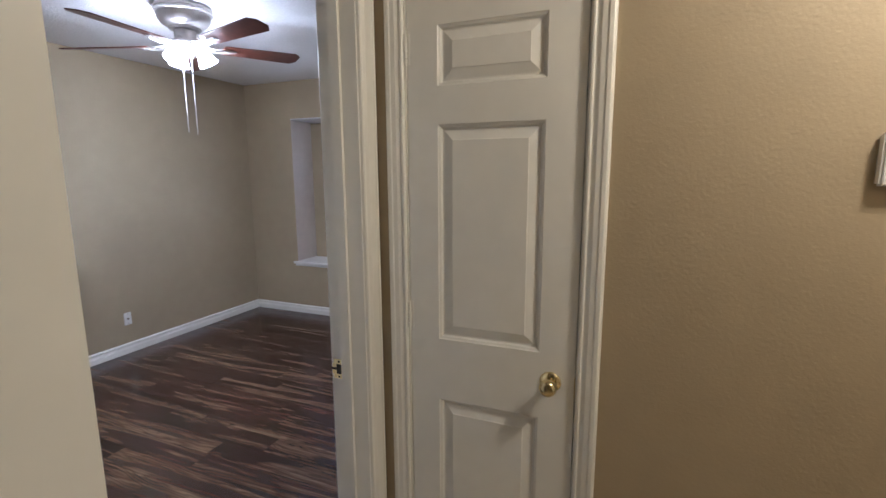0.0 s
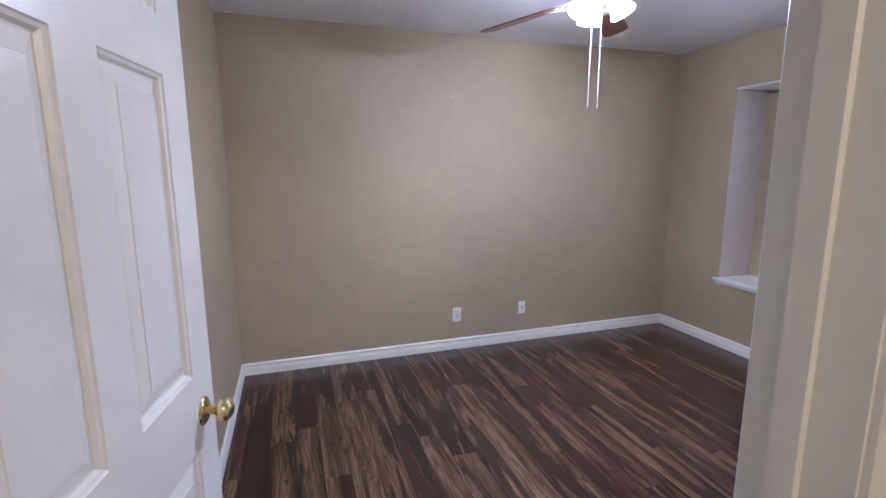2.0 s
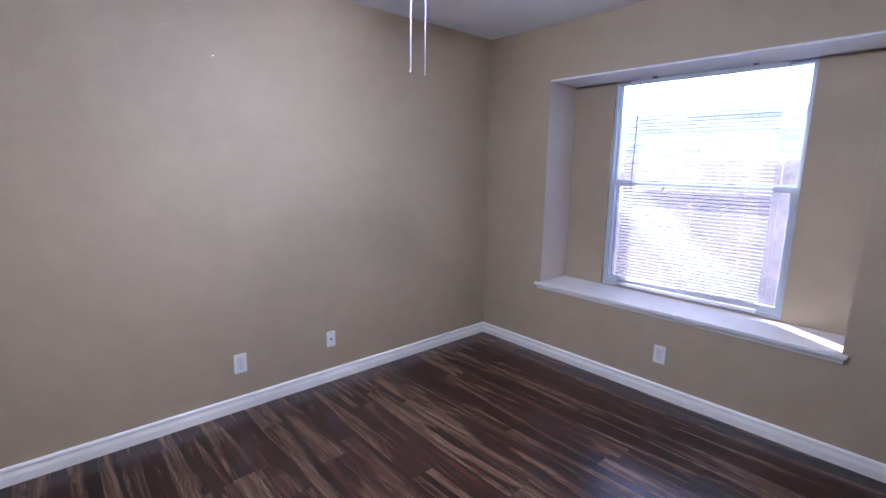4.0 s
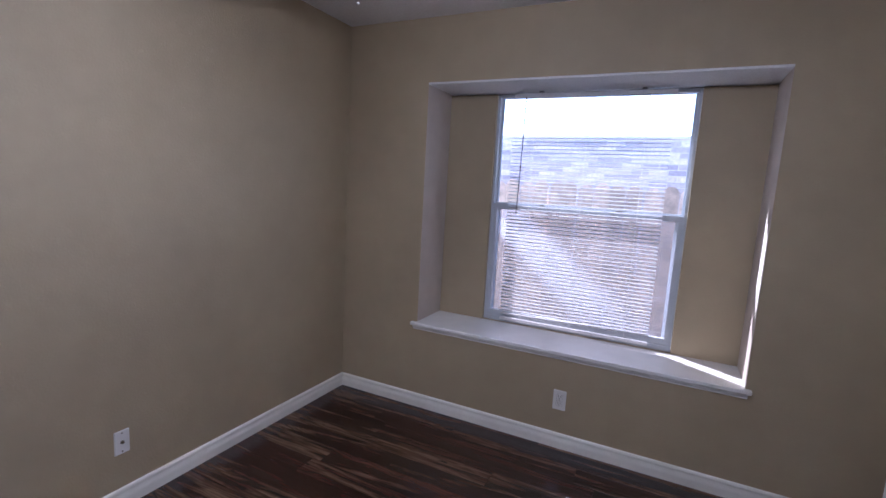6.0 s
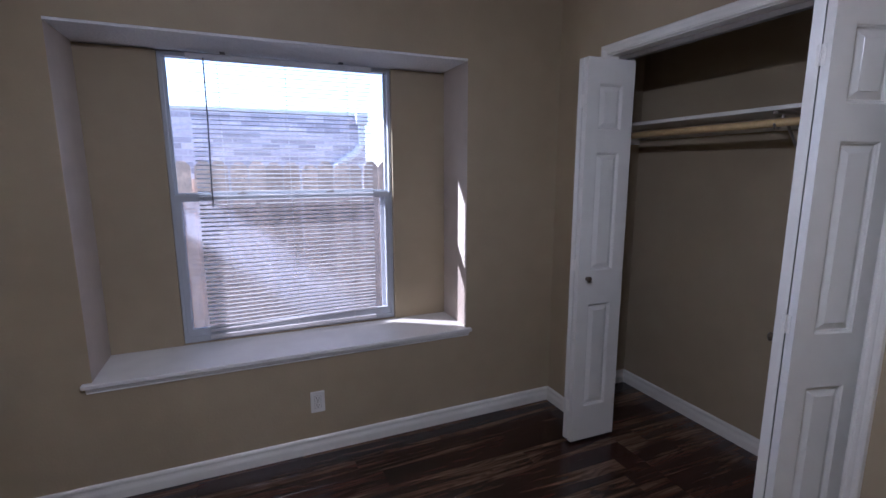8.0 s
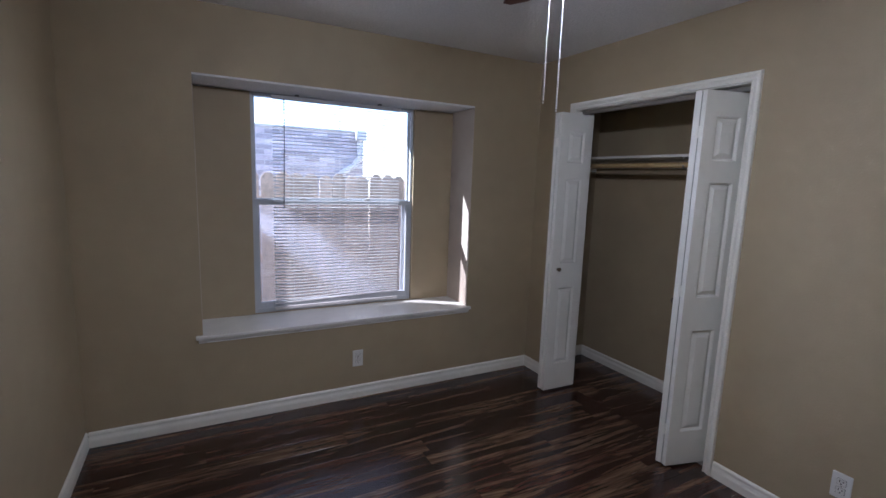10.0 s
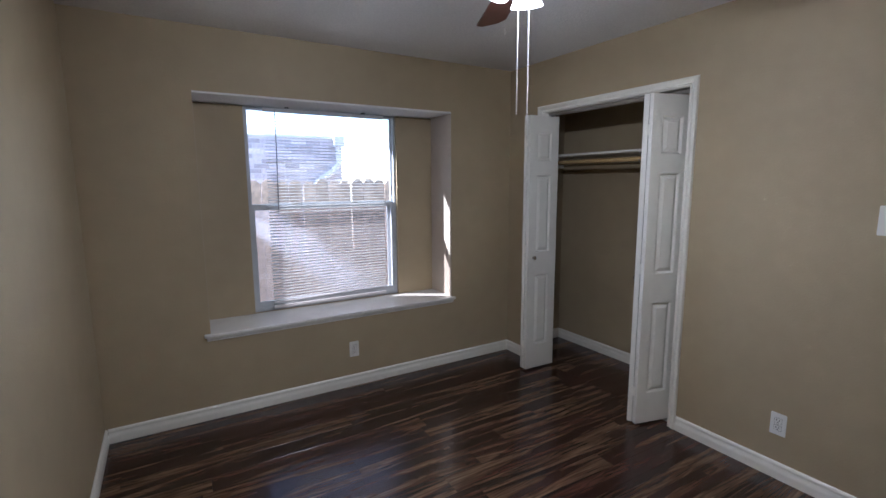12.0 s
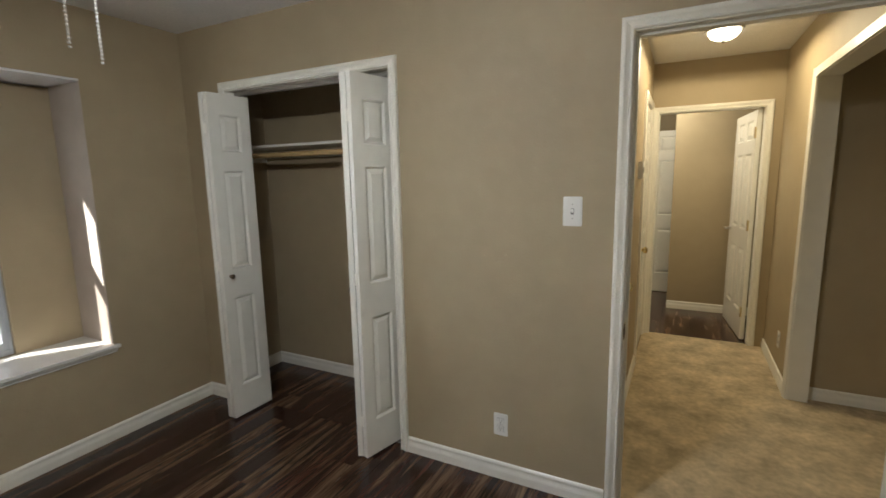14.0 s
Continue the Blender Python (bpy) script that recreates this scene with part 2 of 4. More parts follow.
sn, sl = M_SHADE.node_tree.nodes, M_SHADE.node_tree.links
see, mix_shade = sn.new("ShaderNodeBsdfTransparent"), sn.new("ShaderNodeMixShader")
mix_shade.inputs[0].default_value = 0.40
sl.new(see.outputs[0], mix_shade.inputs[1])
sl.new(sn["Principled BSDF"].outputs[0], mix_shade.inputs[2])
sl.new(mix_shade.outputs[0], sn["Material Output"].inputs["Surface"])
M_DOME = glow("lit_dome_glass", (1.0, 0.86, 0.58), 1.6)

# ---- mesh helpers ----


def box(bm, x0, x1, y0, y1, z0, z1, bevel=0.0, m=None):
    """Add a box, by default with square edges; m places it."""
    c = Matrix.Translation(((x0 + x1) / 2, (y0 + y1) / 2, (z0 + z1) / 2)) @ Matrix.Diagonal((abs(x1 - x0), abs(y1 - y0), abs(z1 - z0), 1))
    made = bmesh.ops.create_cube(bm, size=1, matrix=c)["verts"]
    if bevel > 0:
        edges = {e for v in made for e in v.link_edges}
        made = bmesh.ops.bevel(bm, geom=list(edges), offset=bevel, segments=2, affect="EDGES", clamp_overlap=True)["verts"]
    if m is not None:
        bmesh.ops.transform(bm, matrix=m, verts=list({v for v in made}))
    return bm


def boxes(*dims, bevel=0.0):
    bm = bmesh.new()
    for d in dims:
        box(bm, *d, bevel=bevel)
    return bm


def prism(bm, outline, axis, a, b):
    """Sweep a closed outline of (u, v) from a to b along the axis: 'x' gives (u, v) = (y, z), 'y' gives (x, z), 'z' gives (x, y)."""
    def at(u, v, w):
        return {"x": (w, u, v), "y": (u, w, v), "z": (u, v, w)}[axis]
    ends = [[bm.verts.new(at(u, v, w)) for u, v in outline] for w in (a, b)]
    k = len(outline)
    for i in range(k):
        bm.faces.new((ends[0][i], ends[0][(i + 1) % k], ends[1][(i + 1) % k], ends[1][i]))
    bm.faces.new(ends[0][::-1])
    bm.faces.new(ends[1])
    return bm


def lathe(bm, profile, m=None, steps=28):
    """Turn a profile of (radius, z) round the z axis."""
    rings, made = [], []
    for r, z in profile:
        if r < 1e-6:
            ring = [bm.verts.new((0, 0, z))]
        else:
            ring = [bm.verts.new((r * math.cos(2 * math.pi * i / steps), r * math.sin(2 * math.pi * i / steps), z)) for i in range(steps)]
        rings.append(ring)
        made += ring
    for p, q in zip(rings, rings[1:]):
        for i in range(steps):
            j = (i + 1) % steps
            if len(p) == 1 and len(q) > 1:
                bm.faces.new((p[0], q[i], q[j]))
            elif len(q) == 1 and len(p) > 1:
                bm.faces.new((p[i], p[j], q[0]))
            elif len(p) > 1:
                bm.faces.new((p[i], p[j], q[j], q[i]))
    if m is not None:
        bmesh.ops.transform(bm, matrix=m, verts=made)
    return bm


def tube(bm, path, radius, steps=10):
    """A round bar along a list of points."""
    rings = []
    pts = [Vector(p) for p in path]
    for i, p in enumerate(pts):
        way = (pts[min(i + 1, len(pts) - 1)] - pts[max(i - 1, 0)]).normalized()
        side = way.orthogonal().normalized() if i == 0 else (side - way * side.dot(way)).normalized()
        up = way.cross(side)
        rings.append([bm.verts.new(p + radius * (math.cos(a) * side + math.sin(a) * up)) for a in (2 * math.pi * k / steps for k in range(steps))])
    for p, q in zip(rings, rings[1:]):
        for i in range(steps):
            bm.faces.new((p[i], p[(i + 1) % steps], q[(i + 1) % steps], q[i]))
    bm.faces.new(rings[0][::-1])
    bm.faces.new(rings[-1])
    return bm


def mesh_of(name, bm, mat, smooth=None):
    bmesh.ops.recalc_face_normals(bm, faces=bm.faces)
    me = bpy.data.meshes.new(name)
    bm.to_mesh(me)
    bm.free()
    me.materials.append(mat)
    if smooth:
        for p in me.polygons:
            p.use_smooth = True
        me.set_sharp_from_angle(angle=radians(smooth))
    return me


def part(name, bm, mat, parent, label="", smooth=None):
    ob = new(name, mesh_of(name, bm, mat, smooth))
    ob.parent = parent
    return tagged(ob, label) if label else ob


def piece(name, me, parent, x, y, z):
    ob = new(name, me)
    ob.parent = parent
    ob.location = (x, y, z)
    return ob


def thing(name, label, category, m=None, group="", kind=""):
    ob = new(name)
    ob.empty_display_size = 0.1
    if m is not None:
        ob.matrix_world = m
    return tagged(ob, label, category, group, kind)


def structure(name, bm, mat, label, category):
    return tagged(new(name, mesh_of(name, bm, mat)), label, category, kind="structure")


# ---- walls, floors, ceilings ----
T = 0.12
PLAIN = "tan painted drywall with orange-peel texture"
structure("wall_west", boxes((WEST - T, WEST, SOUTH - T, NORTH + T, -0.15, TOP + 0.1)), M_WALL, "bedroom wall, " + PLAIN, "wall")
structure("wall_south", boxes((WEST, HALL_W, SOUTH - T, SOUTH, -0.15, TOP + 0.1)), M_WALL, "bedroom side wall, " + PLAIN, "wall")
structure("wall_east", boxes(
    (EAST, HALL_W, SOUTH, DOOR_S - 0.02, -0.15, TOP + 0.1), (EAST, HALL_W, DOOR_S - 0.02, DOOR_N + 0.02, DOOR_H + 0.02, TOP + 0.1),
    (EAST, HALL_W, DOOR_N + 0.02, CLO_S - 0.02, -0.15, TOP + 0.1), (EAST, HALL_W, CLO_S - 0.02, CLO_N + 0.02, DOOR_H + 0.02, TOP + 0.1),
    (EAST, HALL_W, CLO_N + 0.02, NORTH, -0.15, TOP + 0.1)), M_WALL, "bedroom wall with doorway and closet opening, tan painted drywall", "wall")
structure("wall_north", boxes(
    (WEST, REC_L, NORTH, NORTH + T, -0.15, TOP + 0.1), (REC_R, 0.0, NORTH, NORTH + T, -0.15, TOP + 0.1),
    (REC_L, REC_R, NORTH, NORTH + T, -0.15, SILL_Z - 0.022), (REC_L, REC_R, NORTH, NORTH + T, REC_TOP + 0.012, TOP + 0.1),
    (REC_L - T, REC_L, NORTH + T, REC_Y + T, 0.3, REC_TOP + 0.1), (REC_R, REC_R + T, NORTH + T, REC_Y + T, 0.3, REC_TOP + 0.1),
    (REC_L, WIN_L, REC_Y, REC_Y + T, SILL_Z - 0.02, REC_TOP - 0.007), (WIN_R, REC_R, REC_Y, REC_Y + T, SILL_Z - 0.02, REC_TOP - 0.007),
    (REC_L, REC_R, NORTH + T, REC_Y + T, 0.3, SILL_Z - 0.022), (WIN_L, WIN_R, REC_Y + 0.0005, REC_Y + T, SILL_Z - 0.0215, WIN_B - 0.0005),
    (REC_L - T, REC_R + T, REC_Y + T, REC_Y + T + 0.02, REC_TOP + 0.002, REC_TOP + 0.5)), M_WALL, "window wall with a boxed-out recess, tan painted drywall", "wall")
structure("recess_soffit", boxes((REC_L, REC_R, NORTH + 0.001, REC_Y + T, REC_TOP, REC_TOP + 0.011)), M_CEIL, "white stippled soffit over the window recess", "ceiling")
structure("recess_reveals", boxes((REC_L, REC_L + 0.0012, NORTH + 0.003, REC_Y, SILL_Z, REC_TOP - 0.001), (REC_R - 0.0012, REC_R, NORTH + 0.003, REC_Y, SILL_Z, REC_TOP - 0.001)), M_REVEAL, "side reveals of the window recess, paler than the wall", "reveal")
structure("ceiling", boxes((WEST, EAST, SOUTH, NORTH, TOP, TOP + 0.1)), M_CEIL, "white stippled bedroom ceiling", "ceiling")
# closet
structure("closet_walls", boxes(
    (CLO_BACK, CLO_BACK + T, 2.25, NORTH, -0.15, TOP + 0.1), (HALL_W, CLO_BACK, 2.25, 2.37, -0.15, TOP + 0.1)), M_WALL, "closet walls, tan painted drywall", "wall")
structure("closet_ceiling", boxes((HALL_W, CLO_BACK, 2.37, NORTH, TOP, TOP + 0.1)), M_CEIL, "white closet ceiling", "ceiling")
# hall and the space beside it
HC_L, HC_R = -0.592, -0.052        # linen closet door opening
OP_L, OP_R, OP_H = -0.727, 0.72, 2.04   # cased opening in the hall's other wall
ND_L, ND_R = 0.96, 1.69            # second door in the same wall, near the hall's end
ED_S, ED_N, ED_H = 0.668, 1.445, 2.005           # doorway at the hall's end
structure("hall_wall_north", boxes(
    (HALL_W, HC_L - 0.02, HALL_N, HALL_N + T, -0.15, TOP + 0.1), (HC_L - 0.02, HC_R + 0.02, HALL_N, HALL_N + T, DOOR_H + 0.02, TOP + 0.1),
    (HC_R + 0.02, ND_L - 0.02, HALL_N, HALL_N + T, -0.15, TOP + 0.1), (ND_L - 0.02, ND_R + 0.02, HALL_N, HALL_N + T, DOOR_H + 0.02, TOP + 0.1),
    (ND_R + 0.02, HALL_E, HALL_N, HALL_N + T, -0.15, TOP + 0.1)), M_WALL, "hall wall with a linen closet doorway, tan painted drywall", "wall")
structure("linen_closet_wall", boxes((HALL_W, 0.1, HALL_N + 0.6, HALL_N + 0.7, -0.15, TOP + 0.1), (0.1, 0.2, HALL_N + T, HALL_N + 0.7, -0.15, TOP + 0.1), (0.2, HALL_E, HALL_N + 0.4, HALL_N + 0.5, -0.15, TOP + 0.1)), M_WALL, "plain walls behind the linen closet door", "wall")
structure("hall_wall_south", boxes(
    (HALL_W, OP_R + 0.02, SOUTH - 0.02, HALL_S, OP_H + 0.02, TOP + 0.1),
    (OP_R + 0.02, HALL_E, SOUTH - 0.02, HALL_S, -0.15, TOP + 0.1)), M_WALL, "hall wall with a cased opening, tan painted drywall", "wall")
structure("hall_wall_east", boxes(
    (HALL_E, HALL_E + T, SOUTH - T, ED_S - 0.02, -0.15, TOP + 0.1), (HALL_E, HALL_E + T, ED_S - 0.02, ED_N + 0.02, ED_H + 0.02, TOP + 0.1),
    (HALL_E, HALL_E + T, ED_N + 0.02, HALL_N + T, -0.15, TOP + 0.1)), M_WALL, "hall end wall with a doorway, tan painted drywall", "wall")
structure("hall_ceiling", boxes((HALL_W, HALL_E, HALL_S, HALL_N, TOP, TOP + 0.1)), M_CEIL, "white stippled hall ceiling", "ceiling")
structure("side_space_walls", boxes(
    (0.79, 0.79 + T, -1.3, SOUTH - 0.02, -0.15, TOP + 0.1), (EAST, HALL_W, -1.3, SOUTH - T, -0.15, TOP + 0.1), (EAST, 0.79 + T, -1.3 - T, -1.3, -0.15, TOP + 0.1),
    (HALL_W, -0.33, -0.54, -0.42, -0.15, TOP + 0.1), (0.47, 0.79, -0.54, -0.42, -0.15, TOP + 0.1), (-0.33, 0.47, -0.54, -0.42, DOOR_H + 0.02, TOP + 0.1)),
    M_WALL, "plain tan walls of the passage beside the hall", "wall")
structure("side_space_ceiling", boxes((HALL_W, 0.79, -1.3, SOUTH - 0.02, TOP, TOP + 0.1)), M_CEIL, "white ceiling of the passage", "ceiling")
bm = boxes((EAST + 0.061, HALL_E + 0.03, HALL_S - 0.1, HALL_N, -0.1, 0.004), (HALL_W, 0.79, -1.3, HALL_S - 0.1, -0.1, 0.004))
for x in (0.78, 1.12):
    prism(bm, [(x - 0.040, 0.003), (x - 0.012, 0.009), (x, 0.011), (x + 0.010, 0.008), (x + 0.018, 0.003)], "y", HALL_S + 0.02, HALL_N - 0.02)
structure("carpet", bm, M_CARPET, "mottled tan cut-pile carpet in the hall", "carpet")
# the far room
FAR_X = 2.76
structure("far_room_walls", boxes(
    (FAR_X, FAR_X + T, -0.8, 1.330, -0.15, TOP + 0.1), (HALL_E + T, 4.2, -0.8 - T, -0.8, -0.15, TOP + 0.1), (HALL_E + T, 4.2, 2.3, 2.3 + T, -0.15, TOP + 0.1),
    (4.0, 4.2, -0.8, 2.3, -0.15, TOP + 0.1), (HALL_E, HALL_E + T, HALL_N + T, 2.3, -0.15, TOP + 0.1), (HALL_E, HALL_E + T, -0.8, SOUTH - T, -0.15, TOP + 0.1)),
    M_WALL, "walls of the room beyond the hall, tan painted drywall", "wall")
structure("far_room_ceiling", boxes((HALL_E + T, 4.0, -0.8, 2.3, TOP, TOP + 0.1)), M_CEIL, "white ceiling of the room beyond the hall", "ceiling")

# ---- trim ----


def base_profile(flip, at):
    """Baseboard section against a wall at the given coordinate; flip = +1 when the room lies on the positive side."""
    return [(at + flip * d, z) for d, z in ((0, 0), (0.0145, 0), (0.0145, 0.038), (0.0130, 0.046), (0.0105, 0.054), (0.0088, 0.062), (0.0086, 0.066), (0.0108, 0.068), (0.0112, 0.075), (0.0085, 0.082), (0.0035, 0.087), (0, 0.087))]


def baseboards(name, runs, label):
    bm = bmesh.new()
    for axis, at, flip, a, b in runs:
        prism(bm, base_profile(flip, at), axis, a, b)
    return structure(name, bm, M_TRIM, label, "baseboard")


CAS = 0.053
baseboards("baseboard", [
    ("y", WEST, 1, SOUTH + 0.013, NORTH), ("x", SOUTH, 1, WEST, EAST), ("x", NORTH, -1, WEST + 0.013, EAST - 0.013),
    ("y", EAST, -1, DOOR_N + CAS + 0.003, CLO_S - CAS - 0.003), ("y", EAST, -1, CLO_N + CAS + 0.003, NORTH),
    ("y", EAST, -1, SOUTH + 0.013, DOOR_S - CAS - 0.003)], "white painted baseboard round the bedroom")
baseboards("closet_baseboard", [("y", CLO_BACK, -1, 2.37, NORTH), ("x", NORTH, -1, HALL_W, CLO_BACK - 0.013), ("x", 2.37, 1, HALL_W, CLO_BACK - 0.013)], "white painted baseboard in the closet")
baseboards("hall_baseboard", [
    ("x", HALL_S, 1, OP_R + 0.06, HALL_E), ("x", HALL_N, -1, HC_R + 0.075, ND_L - 0.06), ("y", 0.79, -1, -0.42, SOUTH - 0.02), ("y", HALL_W, 1, -0.42, SOUTH - 0.02)], "white painted baseboard in the hall")
baseboards("far_room_baseboard", [("y", FAR_X, -1, -0.8, 1.330), ("y", 4.0, -1, 1.330, 2.3)], "white painted baseboard in the room beyond")


def casing_section(w):
    """Colonial casing section: (distance from the opening's edge, thickness)."""
    return [(0.005, 0), (0.005, 0.009), (0.008, 0.012), (0.013, 0.0125), (0.016, 0.0085), (0.020, 0.0095), (0.030, 0.0145), (w - 0.022, 0.0160), (w - 0.018, 0.0185), (w - 0.008, 0.0185), (w - 0.002, 0.014), (w, 0)]


def casing(bm, plane, at, out, lo, hi, top, w=CAS):
    """Door casing on three sides. plane 'x': the wall is x = at and the opening runs along y; out = +1 or -1, the side on which it stands proud."""
    sec = casing_section(w)

    def put(u, z, d):
        return (at + out * d, u, z) if plane == "x" else (u, at + out * d, z)
    loops = []
    for d, th in sec:
        loops.append([bm.verts.new(put(u, z, th)) for u, z in ((lo - d, 0.0), (lo - d, top + d), (hi + d, top + d), (hi + d, 0.0))])
    for p, q in zip(loops, loops[1:]):
        for i in range(3):
            bm.faces.new((p[i], p[i + 1], q[i + 1], q[i]))
    for end in (0, 3):
        bm.faces.new([lp[end] for lp in loops])


def jamb(bm, plane, a, b, lo, hi, top, stop=None):
    """The lining of an opening from wall face a to b, with an optional stop strip at the coordinates (s0, s1)."""
    def bx(u0, u1, c0, c1, z0, z1):
        if plane == "x":
            box(bm, c0, c1, u0, u1, z0, z1)
        else:
            box(bm, u0, u1, c0, c1, z0, z1)
    bx(lo - 0.02, lo, a, b, 0, top + 0.02)
    bx(hi, hi + 0.02, a, b, 0, top + 0.02)
    bx(lo, hi, a, b, top, top + 0.02)
    if stop:
        bx(lo, lo + 0.011, *stop, 0, top - 0.011)
        bx(hi - 0.011, hi, *stop, 0, top - 0.011)
        bx(lo, hi, *stop, top - 0.011, top)


def doorway(name, plane, a, b, lo, hi, top, label, stop=None, w=CAS, sides=(1, 1), w_out=None):
    bm = bmesh.new()
    jamb(bm, plane, a, b, lo, hi, top, stop)
    if sides[0]:
        casing(bm, plane, a, -1, lo, hi, top, w)
    if sides[1]:
        casing(bm, plane, b, 1, lo, hi, top, w_out or w)
    return structure(name, bm, M_TRIM, label, "door frame")


door_1 = doorway("door_1", "x", EAST, HALL_W, DOOR_S, DOOR_N, DOOR_H, "white painted bedroom door frame with moulded casing", stop=(EAST + 0.040, EAST + 0.075), w_out=0.087)
doorway("door_2", "x", EAST, HALL_W, CLO_S, CLO_N, DOOR_H, "white painted closet opening with moulded casing", sides=(1, 0))
doorway("door_3", "y", HALL_N, HALL_N + T, HC_L, HC_R, DOOR_H, "white painted linen closet frame with moulded casing", stop=(HALL_N + 0.045, HALL_N + 0.07), w=0.066, sides=(1, 0))
bm = boxes((OP_R, OP_R + 0.02, SOUTH - 0.02, HALL_S, 0, OP_H + 0.02), (HALL_W + 0.02, OP_R, SOUTH - 0.02, HALL_S, OP_H, OP_H + 0.02), (HALL_W + 0.02, OP_R + 0.003, HALL_S, HALL_S + 0.014, OP_H + 0.005, OP_H + 0.055))
prism(bm, [(OP_R + d, HALL_S + th) for d, th in casing_section(0.055)], "z", 0, OP_H + 0.055)
structure("door_4", bm, M_TRIM, "white painted cased opening off the hall", "door frame")
doorway("door_5", "x", HALL_E, HALL_E + T, ED_S, ED_N, ED_H, "white painted door frame at the hall's end")
doorway("door_7", "y", HALL_N, HALL_N + T, ND_L, ND_R, DOOR_H, "white painted door frame near the hall's end", stop=(HALL_N + 0.045, HALL_N + 0.07), sides=(1, 0))
doorway("door_6", "y", -0.54, -0.42, -0.31, 0.45, DOOR_H, "white painted door frame in the passage", sides=(1, 1))
# strike plate on the bedroom door frame
bm = boxes((EAST + 0.002, EAST + 0.040, DOOR_N - 0.0022, DOOR_N + 0.001, 0.800, 0.870), (EAST - 0.004, EAST + 0.003, DOOR_N - 0.0022, DOOR_N + 0.001, 0.816, 0.854), bevel=0.0008)
strike = part("strike_plate", bm, M_BRASS, door_1, "brass strike plate")
part("latch_hole", boxes((EAST + 0.014, EAST + 0.032, DOOR_N - 0.0032, DOOR_N - 0.001, 0.818, 0.852), (EAST - 0.0045, EAST + 0.014, DOOR_N - 0.0032, DOOR_N - 0.001, 0.831, 0.839)), M_DARK, strike)
for z in (0.808, 0.862):
    part("screw_hole", boxes((EAST + 0.019, EAST + 0.027, DOOR_N - 0.0032, DOOR_N - 0.001, z - 0.004, z + 0.004), bevel=0.001), M_DARK, strike)

# ---- doors ----


def rect_ring(bm, r0, d0, r1, d1, put):
    """Join two rectangles (u0, u1, z0, z1) at depths d0, d1 by four sloping faces."""
    def corners(r, d):
        return [bm.verts.new(put(u, z, d)) for u, z in ((r[0], r[2]), (r[1], r[2]), (r[1], r[3]), (r[0], r[3]))]
    p, q = corners(r0, d0), corners(r1, d1)
    for i in range(4):
        bm.faces.new((p[i], p[(i + 1) % 4], q[(i + 1) % 4], q[i]))
    return q


def panel_mesh(w, z0, z1, th):
    """A moulded raised panel, both faces, w wide, in a leaf th thick that runs along x with its faces at y = +-th/2."""
    bm = bmesh.new()
    for s in (1, -1):
        def put(u, z, d):
            return (u, s * (th / 2 - d), z)
        steps = [(0, 0), (0.0025, 0.003), (0.008, 0.0055), (0.012, 0.0125), (0.016, 0.0135), (0.018, 0.0130), (0.046, 0.0025), (0.0475, 0.0008)]
        if w < 0.2:
            steps = [(i * 0.72, d * 0.86) for i, d in steps]
        q = None
        for (i0, d0), (i1, d1) in zip(steps, steps[1:]):
            q = rect_ring(bm, (i0, w - i0, z0 + i0, z1 - i0), d0, (i1, w - i1, z0 + i1, z1 - i1), d1, put)
        bm.faces.new(q)
    return bm


def leaf_frame(width, height, th, columns, rows):
    """Stiles and rails of a panelled leaf: boxes round the panel openings."""
    bm = bmesh.new()
    zs = [0.0] + [z for r in rows for z in r] + [height]
    for i in range(0, len(zs), 2):
        box(bm, 0, width, -th / 2, th / 2, zs[i], zs[i + 1])
    us = [0.0] + [u for c in columns for u in c] + [width]
    for z0, z1 in rows:
        for i in range(0, len(us), 2):
            box(bm, us[i], us[i + 1], -th / 2, th / 2, z0, z1)
    return bm


def knob(parent, x, z, th, mat, label, r=0.0265):
    """A round passage knob on both faces of a leaf."""
    for s in (1, -1):
        m = Matrix.Translation((x, s * th / 2, z)) @ Matrix.Rotation(radians(-90 * s), 4, "X")
        k = part("knob", lathe(bmesh.new(), [(0, 0.063), (r * 0.55, 0.062), (r * 0.86, 0.056), (r, 0.046), (r * 0.95, 0.037), (r * 0.6, 0.030), (0.011, 0.024), (0.0105, 0.010)], m), mat, parent, label, smooth=50)
        part("rosette", lathe(bmesh.new(), [(0.0105, 0.011), (0.016, 0.010), (0.026, 0.006), (0.031, 0.003), (0.0325, 0.0)], m), mat, k, smooth=40)


def hinge(parent, x, y, z, mat):
    bm = bmesh.new()
    for i in range(5):
        tube(bm, [(x, y, z - 0.045 + i * 0.018), (x, y, z - 0.0285 + i * 0.018)], 0.0058, 10)
    box(bm, x - 0.014, x + 0.014, y + 0.003, y + 0.0075, z - 0.045, z + 0.045)
    part("hinge", bm, mat, parent, smooth=40)


def leaf(name, label, width, height, th, columns, rows, m, category="door", group=""):
    d = thing(name, label, category, m, group)
    part("leaf_frame", leaf_frame(width, height, th, columns, rows), M_DOOR, d)
    made = {}
    for c0, c1 in columns:
        for z0, z1 in rows:
            key = (round(c1 - c0, 4), z0)
            if key not in made:
                made[key] = mesh_of("panel", panel_mesh(c1 - c0, z0, z1, th), M_DOOR, 25)
            piece("panel", made[key], d, c0, 0, 0)
    return d


ROWS6 = [(0.235, 0.795), (0.965, 1.632), (1.742, 1.915)]
